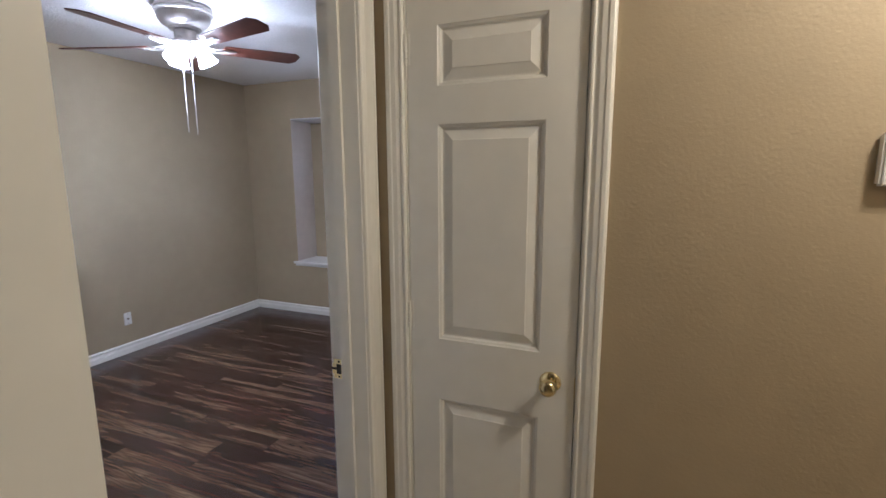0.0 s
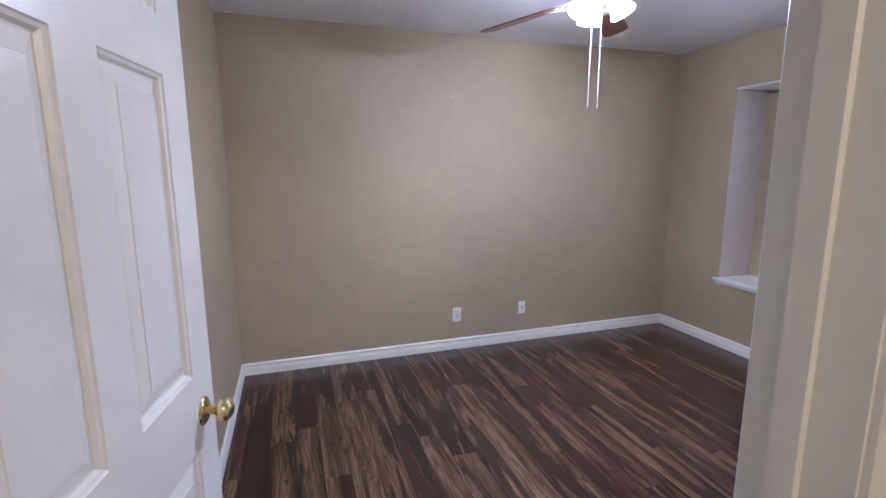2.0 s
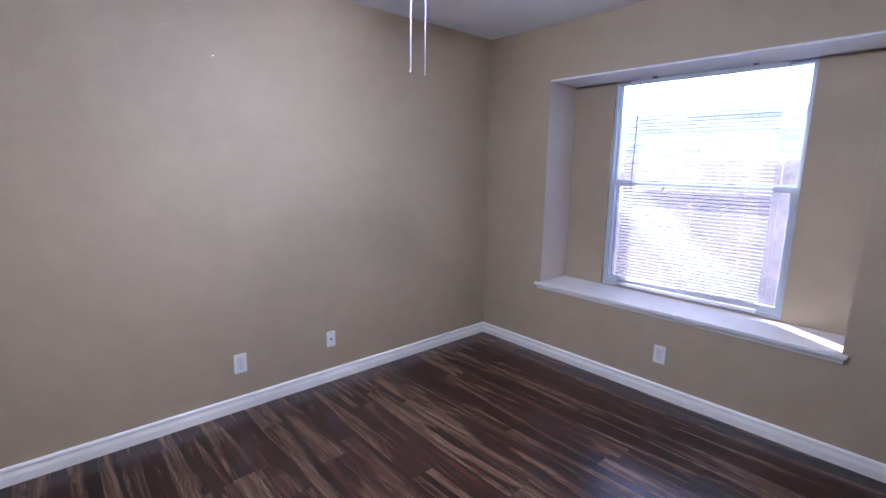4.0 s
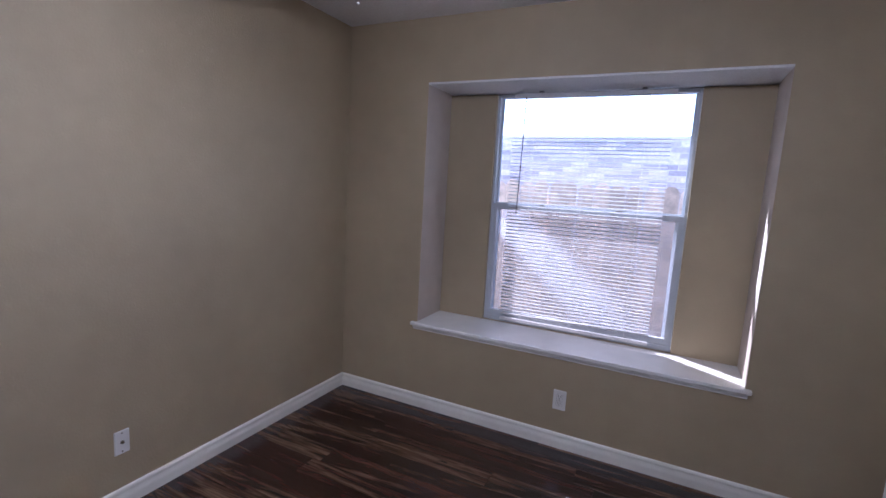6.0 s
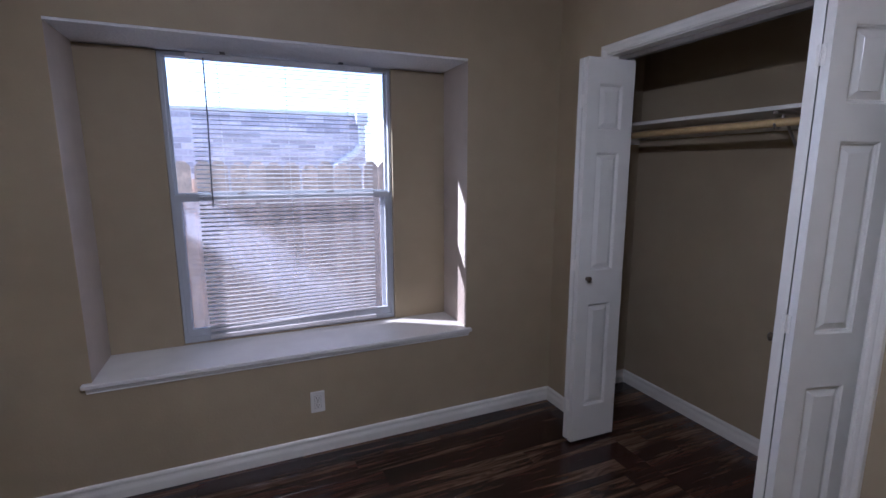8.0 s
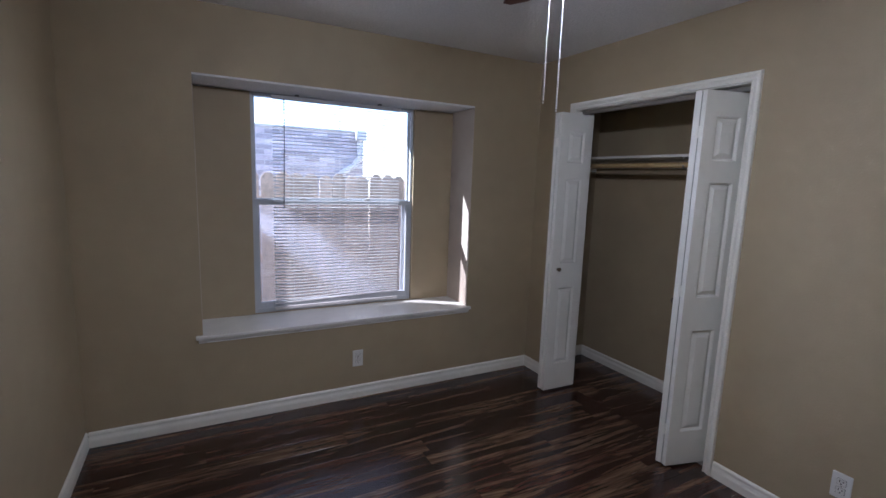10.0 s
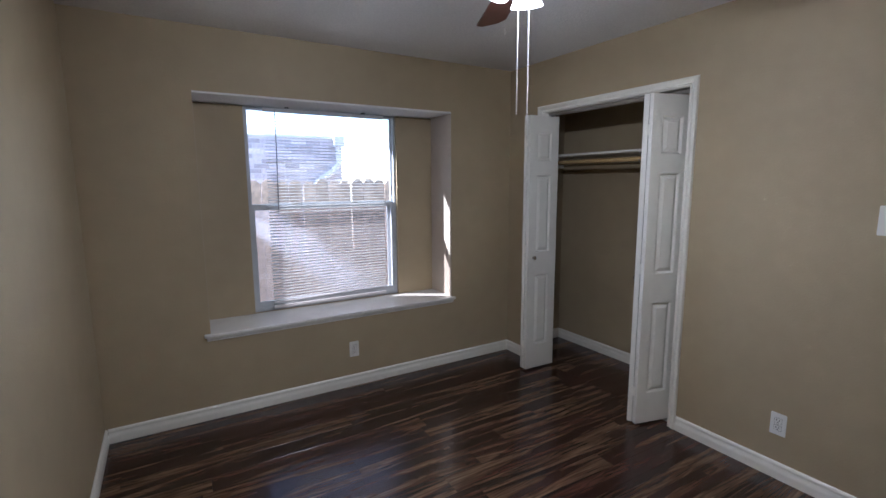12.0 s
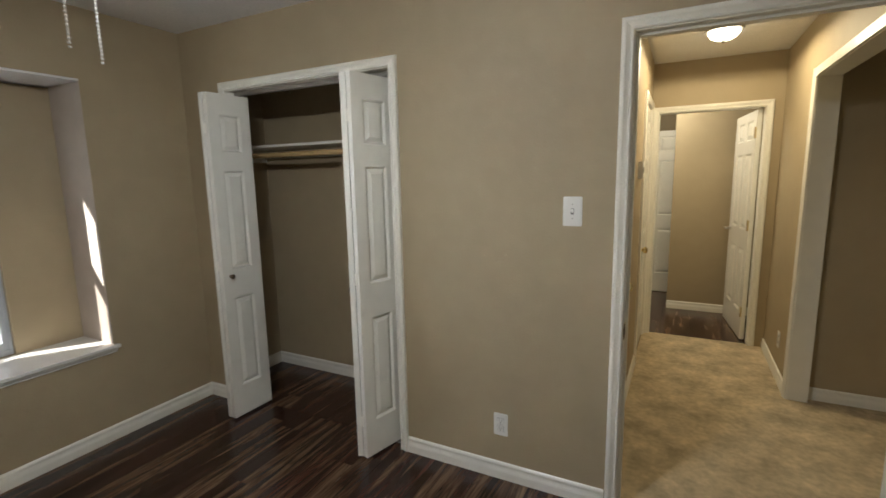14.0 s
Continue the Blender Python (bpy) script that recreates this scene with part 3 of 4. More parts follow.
# bedroom door, standing open into the room
BW = 0.745
a = radians(169.7)
hinge_at = Vector((EAST - 0.006, DOOR_S + 0.004, 0.012))
m = Matrix.Translation(hinge_at) @ Matrix.Rotation(a, 4, "Z") @ Matrix.Translation((0.004, 0.0175, 0))
bed_door = leaf("bedroom_door", "white six-panel bedroom door standing open into the room", BW, 2.015, 0.035, [(0.104, 0.322), (0.423, 0.641)], [(0.25, 0.82), (0.99, 1.615), (1.725, 1.905)], m)
knob(bed_door, BW - 0.062, 0.890, 0.035, M_BRASS, "polished brass knob")
for z in (0.25, 1.02, 1.80):
    hinge(bed_door, 0.0, 0.018, z, M_BRASS)
part("latch_plate", boxes((BW - 0.001, BW + 0.0015, -0.012, 0.012, 0.862, 0.918)), M_BRASS, bed_door)
# linen closet door, shut
HW = HC_R - HC_L - 0.006
lin = leaf("linen_closet_door", "off-white three-panel linen closet door, shut", HW, 2.018, 0.035, [(0.100, HW - 0.106)], [(0.235, 0.737), (0.947, 1.629), (1.742, 1.915)], pose(HC_L + 0.003, HALL_N + 0.0225, 0.008))
knob(lin, HW - 0.071, 0.858, 0.035, M_BRASS, "polished brass knob")
for z in (0.25, 1.02, 1.855):
    hinge(lin, -0.004, -0.022, z, M_TRIM)
part("latch_plate", boxes((HW - 0.001, HW + 0.001, -0.018, 0.005, 0.820, 0.880)), M_BRASS, lin)
side = leaf("hall_side_door", "white six-panel hall door, shut", ND_R - ND_L - 0.006, 2.018, 0.035, [(0.105, 0.310), (0.412, 0.617)], ROWS6, pose(ND_L + 0.003, HALL_N + 0.0225, 0.008))
knob(side, 0.064, 0.895, 0.035, M_BRASS, "polished brass knob")
# door at the end of the hall, open into the far room
a = radians(6.5)
end_door = leaf("hall_end_door", "white six-panel door standing open beyond the hall", 0.74, 1.988, 0.035, [(0.105, 0.320), (0.420, 0.635)], ROWS6, Matrix.Translation((HALL_E + T + 0.01, ED_S + 0.025, 0.010)) @ Matrix.Rotation(a, 4, "Z"))
for s in (1, -1):
    lv = part("lever_handle", tube(bmesh.new(), [(0.68, s * 0.017, 0.93), (0.68, s * 0.060, 0.93), (0.67, s * 0.066, 0.93), (0.57, s * 0.066, 0.93)], 0.009), M_NICKEL, end_door, "nickel lever handle", smooth=40)
    part("rosette", lathe(bmesh.new(), [(0, 0.008), (0.024, 0.007), (0.028, 0.0)], Matrix.Translation((0.68, s * 0.0175, 0.93)) @ Matrix.Rotation(radians(-90 * s), 4, "X")), M_NICKEL, lv)
for z in (0.25, 1.02, 1.80):
    hinge(end_door, -0.004, 0.022, z, M_BRASS)
leaf("far_room_door", "white six-panel door standing ajar in the far room", 0.66, 1.98, 0.035, [(0.09, 0.285), (0.375, 0.57)], ROWS6, pose(3.5, 1.22, 0.010, 0, 0, 90))

leaf("passage_door", "white six-panel door standing open in the passage", 0.745, 2.015, 0.035, [(0.112, 0.318), (0.427, 0.633)], ROWS6, Matrix.Translation((-0.300, -0.385, 0.012)) @ Matrix.Rotation(math.atan2(0.744, 0.008), 4, "Z"))

# bifold closet doors, folded open
LW, ROWSB = 0.283, [(0.195, 0.765), (0.945, 1.540), (1.650, 1.865)]
COLB = [(0.071, LW - 0.071)]


def bifold(label, p0, apex, apex2, p1, with_knob_on):
    """Two hinged leaves from the pivot p0 over the apex to the guide p1; each runs apex-wards along its own x."""
    t = thing("bifold_door", label, "closet door", group="closet doors")
    th = 0.029
    leaves = []
    for q, tip in ((p0, apex), (p1, apex2)):
        way = Vector((tip[0] - q[0], tip[1] - q[1], 0)).normalized()
        d = leaf_frame(LW, 1.985, th, COLB, ROWSB)
        f = part("bifold_leaf", d, M_DOOR, t)
        f.matrix_basis = Matrix.Translation((q[0], q[1], 0.015)) @ Matrix.Rotation(math.atan2(way.y, way.x), 4, "Z")
        for z0, z1 in ROWSB:
            pn = part("panel", panel_mesh(COLB[0][1] - COLB[0][0], z0, z1, th), M_DOOR, f, smooth=25)
            pn.location = (COLB[0][0], 0, 0)
        leaves.append(f)
    f, side = leaves[with_knob_on[0]], with_knob_on[1]
    k = Matrix.Translation((LW - 0.055, side * th / 2, 0.905)) @ Matrix.Rotation(radians(-90 * side), 4, "X")
    part("knob", lathe(bmesh.new(), [(0, 0.027), (0.010, 0.026), (0.0155, 0.020), (0.0145, 0.014), (0.007, 0.009), (0.0065, 0.003), (0.011, 0.0)], k), M_BRONZE, f, "small dark bronze knob", smooth=50)
    top = Vector((p0[0], p0[1], 2.0))
    part("pivot_pin", tube(bmesh.new(), [top, top + Vector((0, 0, 0.03))], 0.005), M_NICKEL, t)
    guide = Vector((p1[0], p1[1], 2.0))
    part("guide_pin", tube(bmesh.new(), [guide, guide + Vector((0, 0, 0.03))], 0.005), M_NICKEL, t)
    for z in (0.22, 0.99, 1.80):
        hx, hy = min(apex[0], apex2[0]) - 0.004, (apex[1] + apex2[1]) / 2
        bm = boxes((hx + 0.0025, hx + 0.0055, hy - 0.014, hy + 0.014, z - 0.03, z + 0.03), bevel=0.0008)
        tube(bm, [(hx + 0.002, hy, z - 0.03), (hx + 0.002, hy, z + 0.03)], 0.0035, 8)
        part("hinge", bm, M_TRIM, t)
    return t


bifold("white bifold door folded open with a small knob", (-0.755, 3.717), (-1.041, 3.709), (-1.041, 3.672), (-0.755, 3.664), (1, 1))
bifold("white bifold door folded half open beside the closet casing", (-0.744, 2.596), (-1.018, 2.666), (-1.018, 2.698), (-0.752, 2.786), (1, -1))
track = thing("bifold_track", "metal bifold track under the closet header", "track")
part("channel", boxes((-0.785, -0.755, CLO_S, CLO_N, DOOR_H - 0.003, DOOR_H - 0.0005), (-0.785, -0.781, CLO_S, CLO_N, DOOR_H - 0.022, DOOR_H - 0.003), (-0.759, -0.755, CLO_S, CLO_N, DOOR_H - 0.022, DOOR_H - 0.003)), M_NICKEL, track)
br = thing("floor_bracket", "small metal bifold floor bracket at the jamb", "bracket")
part("plate", boxes((-0.815, -0.745, CLO_S + 0.001, CLO_S + 0.055, 0.0065, 0.009), (-0.815, -0.745, CLO_S + 0.001, CLO_S + 0.004, 0.009, 0.035)), M_NICKEL, br)

# closet shelf and rod
sh = thing("closet_shelf", "white closet shelf on cleats across the back", "shelf")
part("board", boxes((-0.505, CLO_BACK, 2.37, NORTH, 1.718, 1.736), bevel=0.0015), M_TRIM, sh)
part("cleat", boxes((CLO_BACK - 0.018, CLO_BACK, 2.37, NORTH, 1.655, 1.718)), M_TRIM, sh)
part("cleat", boxes((-0.50, CLO_BACK - 0.018, NORTH - 0.018, NORTH, 1.63, 1.718)), M_TRIM, sh)
part("cleat", boxes((-0.50, CLO_BACK - 0.018, 2.37, 2.388, 1.63, 1.718)), M_TRIM, sh)
bk_y = 3.12
part("rod_bracket", boxes((CLO_BACK - 0.040, CLO_BACK - 0.0185, bk_y - 0.010, bk_y + 0.010, 1.45, 1.7175), (-0.49, CLO_BACK - 0.0405, bk_y - 0.010, bk_y + 0.010, 1.706, 1.7175)), M_NICKEL, sh, "metal shelf bracket with rod hook")
part("brace", tube(bmesh.new(), [(CLO_BACK - 0.030, bk_y, 1.46), (-0.40, bk_y, 1.66), (-0.44, bk_y, 1.70)], 0.006, 8), M_NICKEL, sh)
part("hook", tube(bmesh.new(), [(-0.44, bk_y, 1.70), (-0.447, bk_y, 1.66), (-0.462, bk_y, 1.645), (-0.482, bk_y, 1.645), (-0.494, bk_y, 1.664)], 0.005, 8), M_NICKEL, sh)
rod = thing("closet_rod", "varnished wooden closet rod under the shelf", "rod")
part("rod_bar", tube(bmesh.new(), [(-0.47, 2.389, 1.668), (-0.47, NORTH - 0.019, 1.668)], 0.0175, 16), M_ROD, rod, smooth=40)

# ---- window ----
bm = bmesh.new()
prism(bm, [(NORTH - 0.028, SILL_Z), (NORTH - 0.031, SILL_Z - 0.004), (NORTH - 0.031, SILL_Z - 0.018), (NORTH - 0.028, SILL_Z - 0.022), (REC_Y, SILL_Z - 0.022), (REC_Y, SILL_Z)], "x", REC_L + 0.0005, REC_R - 0.0005)
box(bm, REC_L - 0.036, REC_R + 0.024, NORTH - 0.030, NORTH - 0.0005, SILL_Z - 0.0215, SILL_Z - 0.0008, 0.003)
prism(bm, [(NORTH - 0.0005, SILL_Z - 0.022), (NORTH - 0.020, SILL_Z - 0.022), (NORTH - 0.018, SILL_Z - 0.034), (NORTH - 0.010, SILL_Z - 0.040), (NORTH - 0.010, SILL_Z - 0.048), (NORTH - 0.0005, SILL_Z - 0.050)], "x", REC_L - 0.022, REC_R + 0.010)
structure("window_sill", bm, M_SILL, "deep white painted window sill with moulded nosing", "sill")

window_1 = thing("window_1", "white aluminium single-hung window with two sashes", "window", kind="structure")
FY = 4.486          # front of the frame
f = 0.018
MID = 1.335
part("window_frame", boxes((WIN_L + 0.002, WIN_L + f, FY, FY + 0.07, WIN_B, WIN_T), (WIN_R - f, WIN_R - 0.002, FY, FY + 0.07, WIN_B, WIN_T), (WIN_L + f, WIN_R - f, FY, FY + 0.07, WIN_T - f, WIN_T), (WIN_L + f, WIN_R - f, FY, FY + 0.07, WIN_B, WIN_B + 0.030), bevel=0.002), M_ALU, window_1)
up = part("upper_sash", boxes((WIN_L + f, WIN_R - f, FY + 0.036, FY + 0.058, MID - 0.012, MID + 0.022), (WIN_L + f, WIN_L + f + 0.014, FY + 0.036, FY + 0.058, MID + 0.022, WIN_T - f), (WIN_R - f - 0.014, WIN_R - f, FY + 0.036, FY + 0.058, MID + 0.022, WIN_T - f), bevel=0.0015), M_ALU, window_1)
lo = part("lower_sash", boxes((WIN_L + f, WIN_R - f, FY + 0.006, FY + 0.032, MID - 0.020, MID + 0.014), (WIN_L + f, WIN_R - f, FY + 0.006, FY + 0.032, WIN_B + 0.030, WIN_B + 0.070), (WIN_L + f, WIN_L + f + 0.024, FY + 0.006, FY + 0.032, WIN_B + 0.070, MID - 0.02), (WIN_R - f - 0.024, WIN_R - f, FY + 0.006, FY + 0.032, WIN_B + 0.070, MID - 0.02), bevel=0.0015), M_ALU, window_1)
for sash, y, z0, z1 in ((up, FY + 0.047, MID + 0.02, WIN_T - f), (lo, FY + 0.019, WIN_B + 0.048, MID - 0.018)):
    g = part("pane", boxes((WIN_L + f + 0.01, WIN_R - f - 0.01, y, y + 0.003, z0, z1)), M_GLASS, sash)
    g.visible_shadow = False
for x in (WIN_L + 0.33, WIN_R - 0.36):
    part("sash_latch", boxes((x - 0.022, x + 0.022, FY + 0.006, FY + 0.030, MID + 0.014, MID + 0.022), (x - 0.005, x + 0.016, FY + 0.002, FY + 0.014, MID + 0.020, MID + 0.030), bevel=0.002), M_NICKEL, window_1)
# Right stile added this wide to block sun and narrow the reveal's streak.
part("screen_frame", boxes((WIN_L + f, WIN_L + f + 0.026, FY + 0.060, FY + 0.070, WIN_B + 0.03, MID + 0.01), (WIN_R - f - 0.040, WIN_R - f, FY + 0.060, FY + 0.070, WIN_B + 0.03, MID + 0.01), (WIN_L + f + 0.026, WIN_R - f - 0.040, FY + 0.060, FY + 0.070, MID - 0.016, MID + 0.01)), M_ALU, window_1)
sc = part("screen_mesh", boxes((WIN_L + f, WIN_R - f, FY + 0.0640, FY + 0.0645, WIN_B + 0.02, MID)), M_SCREEN, window_1, "dusty insect screen with a sunlit band painted in")

# mini blind
BL, BR, BY = -2.785, -1.888, 4.449
blind = thing("mini_blind", "white mini blind lowered over the window, slats open", "blind")
part("head_rail", boxes((BL - 0.004, BR + 0.004, BY - 0.014, BY + 0.014, REC_TOP - 0.040, REC_TOP - 0.012), bevel=0.002), M_BLIND, blind)
for x in (BL + 0.16, BR - 0.16):
    part("bracket", boxes((x - 0.012, x + 0.012, BY - 0.0155, BY + 0.0155, REC_TOP - 0.0118, REC_TOP - 0.0005), bevel=0.001), M_WAND, blind)
bm = bmesh.new()
n_seg = 6
arc = [(-0.0125 + 0.025 * i / n_seg, 0.0022 * (1 - (2 * i / n_seg - 1) ** 2)) for i in range(n_seg + 1)]
prism(bm, [(y, z) for y, z in arc] + [(y, z - 0.0004) for y, z in reversed(arc)], "x", 0, BR - BL)
bmesh.ops.rotate(bm, cent=(0, 0, 0), matrix=Matrix.Rotation(radians(11), 3, "X"), verts=bm.verts)
slat = mesh_of("slat", bm, M_BLIND, 30)
count = 62
for i in range(count):
    k = i / (count - 1)
    s = piece("slat", slat, blind, BL + random.uniform(-0.001, 0.001), BY, 0.636 + k * (REC_TOP - 0.058 - 0.636))
    s.rotation_euler = (radians(random.uniform(-2.5, 2.5)), radians(-1.5 * max(0, 1 - k * 9)), 0)
rail = part("bottom_rail", boxes((0, BR - BL, -0.012, 0.012, -0.009, 0.009), bevel=0.002), M_BLIND, blind)
rail.location, rail.rotation_euler = (BL, BY, 0.603), (0, radians(-0.15), 0)
for x in (BL + 0.13, (BL + BR) / 2, BR - 0.13):
    part("ladder_cord", tube(bmesh.new(), [(x, BY - 0.013, 0.61), (x, BY - 0.013, REC_TOP - 0.04)], 0.0008, 5), M_BLIND, blind)
    part("ladder_cord", tube(bmesh.new(), [(x, BY + 0.013, 0.61), (x, BY + 0.013, REC_TOP - 0.04)], 0.0008, 5), M_BLIND, blind)
part("tilt_wand", tube(bmesh.new(), [(-2.712, BY - 0.022, REC_TOP - 0.036), (-2.714, BY - 0.024, 1.70), (-2.722, BY - 0.024, 1.29)], 0.0035, 8), M_WAND, blind, "smoky plastic tilt wand")

# ---- ceiling fan ----
fan = thing("ceiling_fan", "brushed nickel ceiling fan with mahogany blades, lights on", "ceiling fan", Matrix.Translation(FAN))
part("canopy", lathe(bmesh.new(), [(0.140, 0), (0.150, -0.004), (0.150, -0.016), (0.144, -0.019), (0.144, -0.023), (0.152, -0.027), (0.152, -0.036), (0.141, -0.041), (0.139, -0.048), (0.137, -0.066), (0.122, -0.090), (0.096, -0.108), (0.086, -0.112), (0.084, -0.120), (0.064, -0.125), (0, -0.125)], steps=44), M_NICKEL, fan, smooth=35)
part("motor_hub", lathe(bmesh.new(), [(0.058, -0.120), (0.056, -0.178), (0.090, -0.186), (0.096, -0.200), (0.088, -0.212), (0.050, -0.216), (0.040, -0.224), (0.024, -0.230), (0.012, -0.236), (0, -0.238)], steps=40), M_NICKEL, fan, smooth=35)
bladesm = bmesh.new()
out = [(0.20, -0.045), (0.215, -0.052), (0.632, -0.070), (0.668, -0.036), (0.668, 0.036), (0.632, 0.070), (0.215, 0.052), (0.20, 0.045)]
prism(bladesm, out, "z", -0.003, 0.003)
bmesh.ops.rotate(bladesm, cent=(0, 0, 0), matrix=Matrix.Rotation(radians(-12), 3, "X"), verts=bladesm.verts)
blade_me = mesh_of("blade", bladesm, M_BLADE)
bm = bmesh.new()
for s in (1, -1):
    tube(bm, [(0.085, s * 0.012, 0.010), (0.12, s * 0.020, -0.004), (0.16, s * 0.034, -0.010), (0.205, s * 0.030, -0.007), (0.25, s * 0.012, -0.006)], 0.0065, 8)
box(bm, 0.205, 0.275, -0.022, 0.022, -0.009, -0.004, 0.0015)
iron_me = mesh_of("blade_iron", bm, M_NICKEL, 40)
BLADE_TURN = 63.0
VIEW_TILT = Matrix.Rotation(radians(-2.3), 4, Vector((-0.63, 0.77, 0)))   # blades and irons tilted to fit the camera's view
for i in range(5):
    for name, me in (("blade", blade_me), ("blade_iron", iron_me)):
        b = piece(name, me, fan, 0, 0, -0.205)
        b.matrix_basis = Matrix.Translation((0, 0, -0.205)) @ VIEW_TILT @ Matrix.Rotation(radians(BLADE_TURN + 72 * i), 4, "Z")
shade_bm = lathe(bmesh.new(), [(0.019, 0.0), (0.023, -0.018), (0.030, -0.050), (0.039, -0.085), (0.050, -0.115), (0.058, -0.130), (0.056, -0.130), (0.048, -0.115), (0.037, -0.085), (0.028, -0.050), (0.018, -0.006)], steps=32)
shade_me = mesh_of("shade", shade_bm, M_SHADE, 50)
arm_me = mesh_of("lamp_arm", lathe(bmesh.new(), [(0.008, 0.06), (0.009, 0.02), (0.020, 0.012), (0.023, -0.010), (0.021, -0.012)], steps=20), M_NICKEL, 40)
for i in range(3):
    for name, me in (("lamp_arm", arm_me), ("shade", shade_me)):
        turn = Matrix.Rotation(radians(SHADE_TURN + 120 * i), 4, "Z")
        b = piece(name, me, fan, 0, 0, 0)
        b.matrix_basis = turn @ Matrix.Translation((0.052, 0, -0.182)) @ Matrix.Rotation(radians(-27), 4, "Y")
for (x, y, z) in ((-2.380, 2.214, 1.742), (-2.322, 2.226, 1.727)):
    bm = bmesh.new()
    x, y, zt = x - FAN.x, y - FAN.y, -0.19
    zb = z - FAN.z
    tube(bm, [(x, y, zb + 0.01), (x * 0.95, y * 0.95, zt)], 0.0014, 5)
    k = int((zt - zb) / 0.0075)
    for i in range(k):
        bmesh.ops.create_icosphere(bm, subdivisions=1, radius=0.0028, matrix=Matrix.Translation((x * (0.95 + 0.05 * (1 - i / k)), y * (0.95 + 0.05 * (1 - i / k)), zb + i * 0.0075)))
    part("pull_chain", bm, M_CHAIN, fan, "beaded metal pull chain")

# ---- hall lamp and fittings ----
hl = thing("hall_ceiling_light", "lit frosted dome ceiling light in the hall", "ceiling light", Matrix.Translation(HALL_LAMP))
part("base_plate", lathe(bmesh.new(), [(0.108, 0), (0.114, -0.008), (0.112, -0.022), (0.0, -0.022)], steps=36), M_NICKEL, hl, smooth=35)
part("dome", lathe(bmesh.new(), [(0.096, -0.020), (0.093, -0.036), (0.078, -0.058), (0.048, -0.074), (0.012, -0.080), (0, -0.080)], steps=36), M_DOME, hl, smooth=60)
part("finial", lathe(bmesh.new(), [(0.010, -0.079), (0.012, -0.085), (0.006, -0.095), (0, -0.097)], steps=14), M_NICKEL, hl, smooth=50)


def wall_plate(name, label, category, m, kind, w=0.072, h=0.116, group=""):
    """A cover plate in the plane y = 0, facing -y, placed by m."""
    t = thing(name, label, category, m, group)
    p = part("cover_plate", boxes((-w / 2, w / 2, -0.006, 0, -h / 2, h / 2), bevel=0.0025), M_PLATE, t)
    if kind == "duplex":
        for z in (0.0195, -0.0195):
            part("recess", boxes((-0.0178, 0.0178, -0.0064, -0.005, z - 0.0148, z + 0.0148), bevel=0.0006), M_DARK, t)
            r = part("receptacle", boxes((-0.0165, 0.0165, -0.0085, -0.005, z - 0.0135, z + 0.0135), bevel=0.004), M_PLATE, t)
            part("slot", boxes((-0.0082, -0.0050, -0.0090, -0.008, z - 0.001, z + 0.0085), (0.0050, 0.0082, -0.0090, -0.008, z - 0.0005, z + 0.0075), (-0.0026, 0.0026, -0.0090, -0.008, z - 0.0102, z - 0.0052)), M_DARK, r)
        part("screw", lathe(bmesh.new(), [(0, 0.0075), (0.003, 0.007), (0.0033, 0.006)], Matrix.Rotation(radians(90), 4, "X"), 12), M_NICKEL, t)
    elif kind == "coax":
        part("coax_jack", lathe(bmesh.new(), [(0, 0.017), (0.003, 0.017), (0.0045, 0.016), (0.0045, 0.009), (0.008, 0.009), (0.008, 0.005)], Matrix.Rotation(radians(90), 4, "X"), 14), M_BRONZE, t)
        for z in (0.041, -0.041):
            part("screw", lathe(bmesh.new(), [(0, 0.0075), (0.003, 0.007), (0.0033, 0.006)], Matrix.Translation((0, 0, z)) @ Matrix.Rotation(radians(90), 4, "X"), 12), M_BRONZE, t)
    elif kind == "toggle":
        part("recess", boxes((-0.0062, 0.0062, -0.0064, -0.005, -0.0125, 0.0125)), M_DARK, t)
        part("toggle", boxes((-0.0045, 0.0045, -0.018, -0.005, 0.000, 0.010), (-0.0046, 0.0046, -0.0075, -0.005, -0.009, 0.004), bevel=0.0012), M_PLATE, t)
        for z in (0.030, -0.030):
            part("screw", lathe(bmesh.new(), [(0, 0.0075), (0.003, 0.007), (0.0033, 0.006)], Matrix.Translation((0, 0, z)) @ Matrix.Rotation(radians(90), 4, "X"), 12), M_NICKEL, t)
    return t


wall_plate("wall_outlet", "white duplex outlet low on the long wall", "outlet", pose(WEST, 2.075, 0.288, 0, 0, 90), "duplex", group="outlets")
wall_plate("cable_outlet", "white cable jack plate low on the long wall", "outlet", pose(WEST, 2.660, 0.294, 0, 0, 90), "coax", w=0.062, h=0.105)
wall_plate("wall_outlet", "white duplex outlet under the window", "outlet", pose(-2.294, NORTH, 0.282, 0, 0, 0), "duplex", group="outlets")
wall_plate("wall_outlet", "white duplex outlet between closet and door", "outlet", pose(EAST, 1.963, 0.287, 0, 0, -90), "duplex", group="outlets")
wall_plate("light_switch", "white toggle switch plate beside the door", "switch", pose(EAST, 1.640, 1.342, 0, 0, -90), "toggle", w=0.080, h=0.126)
wall_plate("wall_outlet", "white duplex outlet low on the hall wall", "outlet", pose(1.12, HALL_S, 0.285, 0, 0, 180), "duplex", group="outlets")
th = thing("thermostat", "white thermostat box on the hall wall", "thermostat", pose(0.632, HALL_N, 1.515))
part("body", boxes((-0.060, 0.060, -0.030, 0, -0.058, 0.058), bevel=0.005), M_PLATE, th)
part("dial", boxes((-0.03, 0.03, -0.033, -0.029, -0.02, 0.02), bevel=0.001), M_DARK, th)
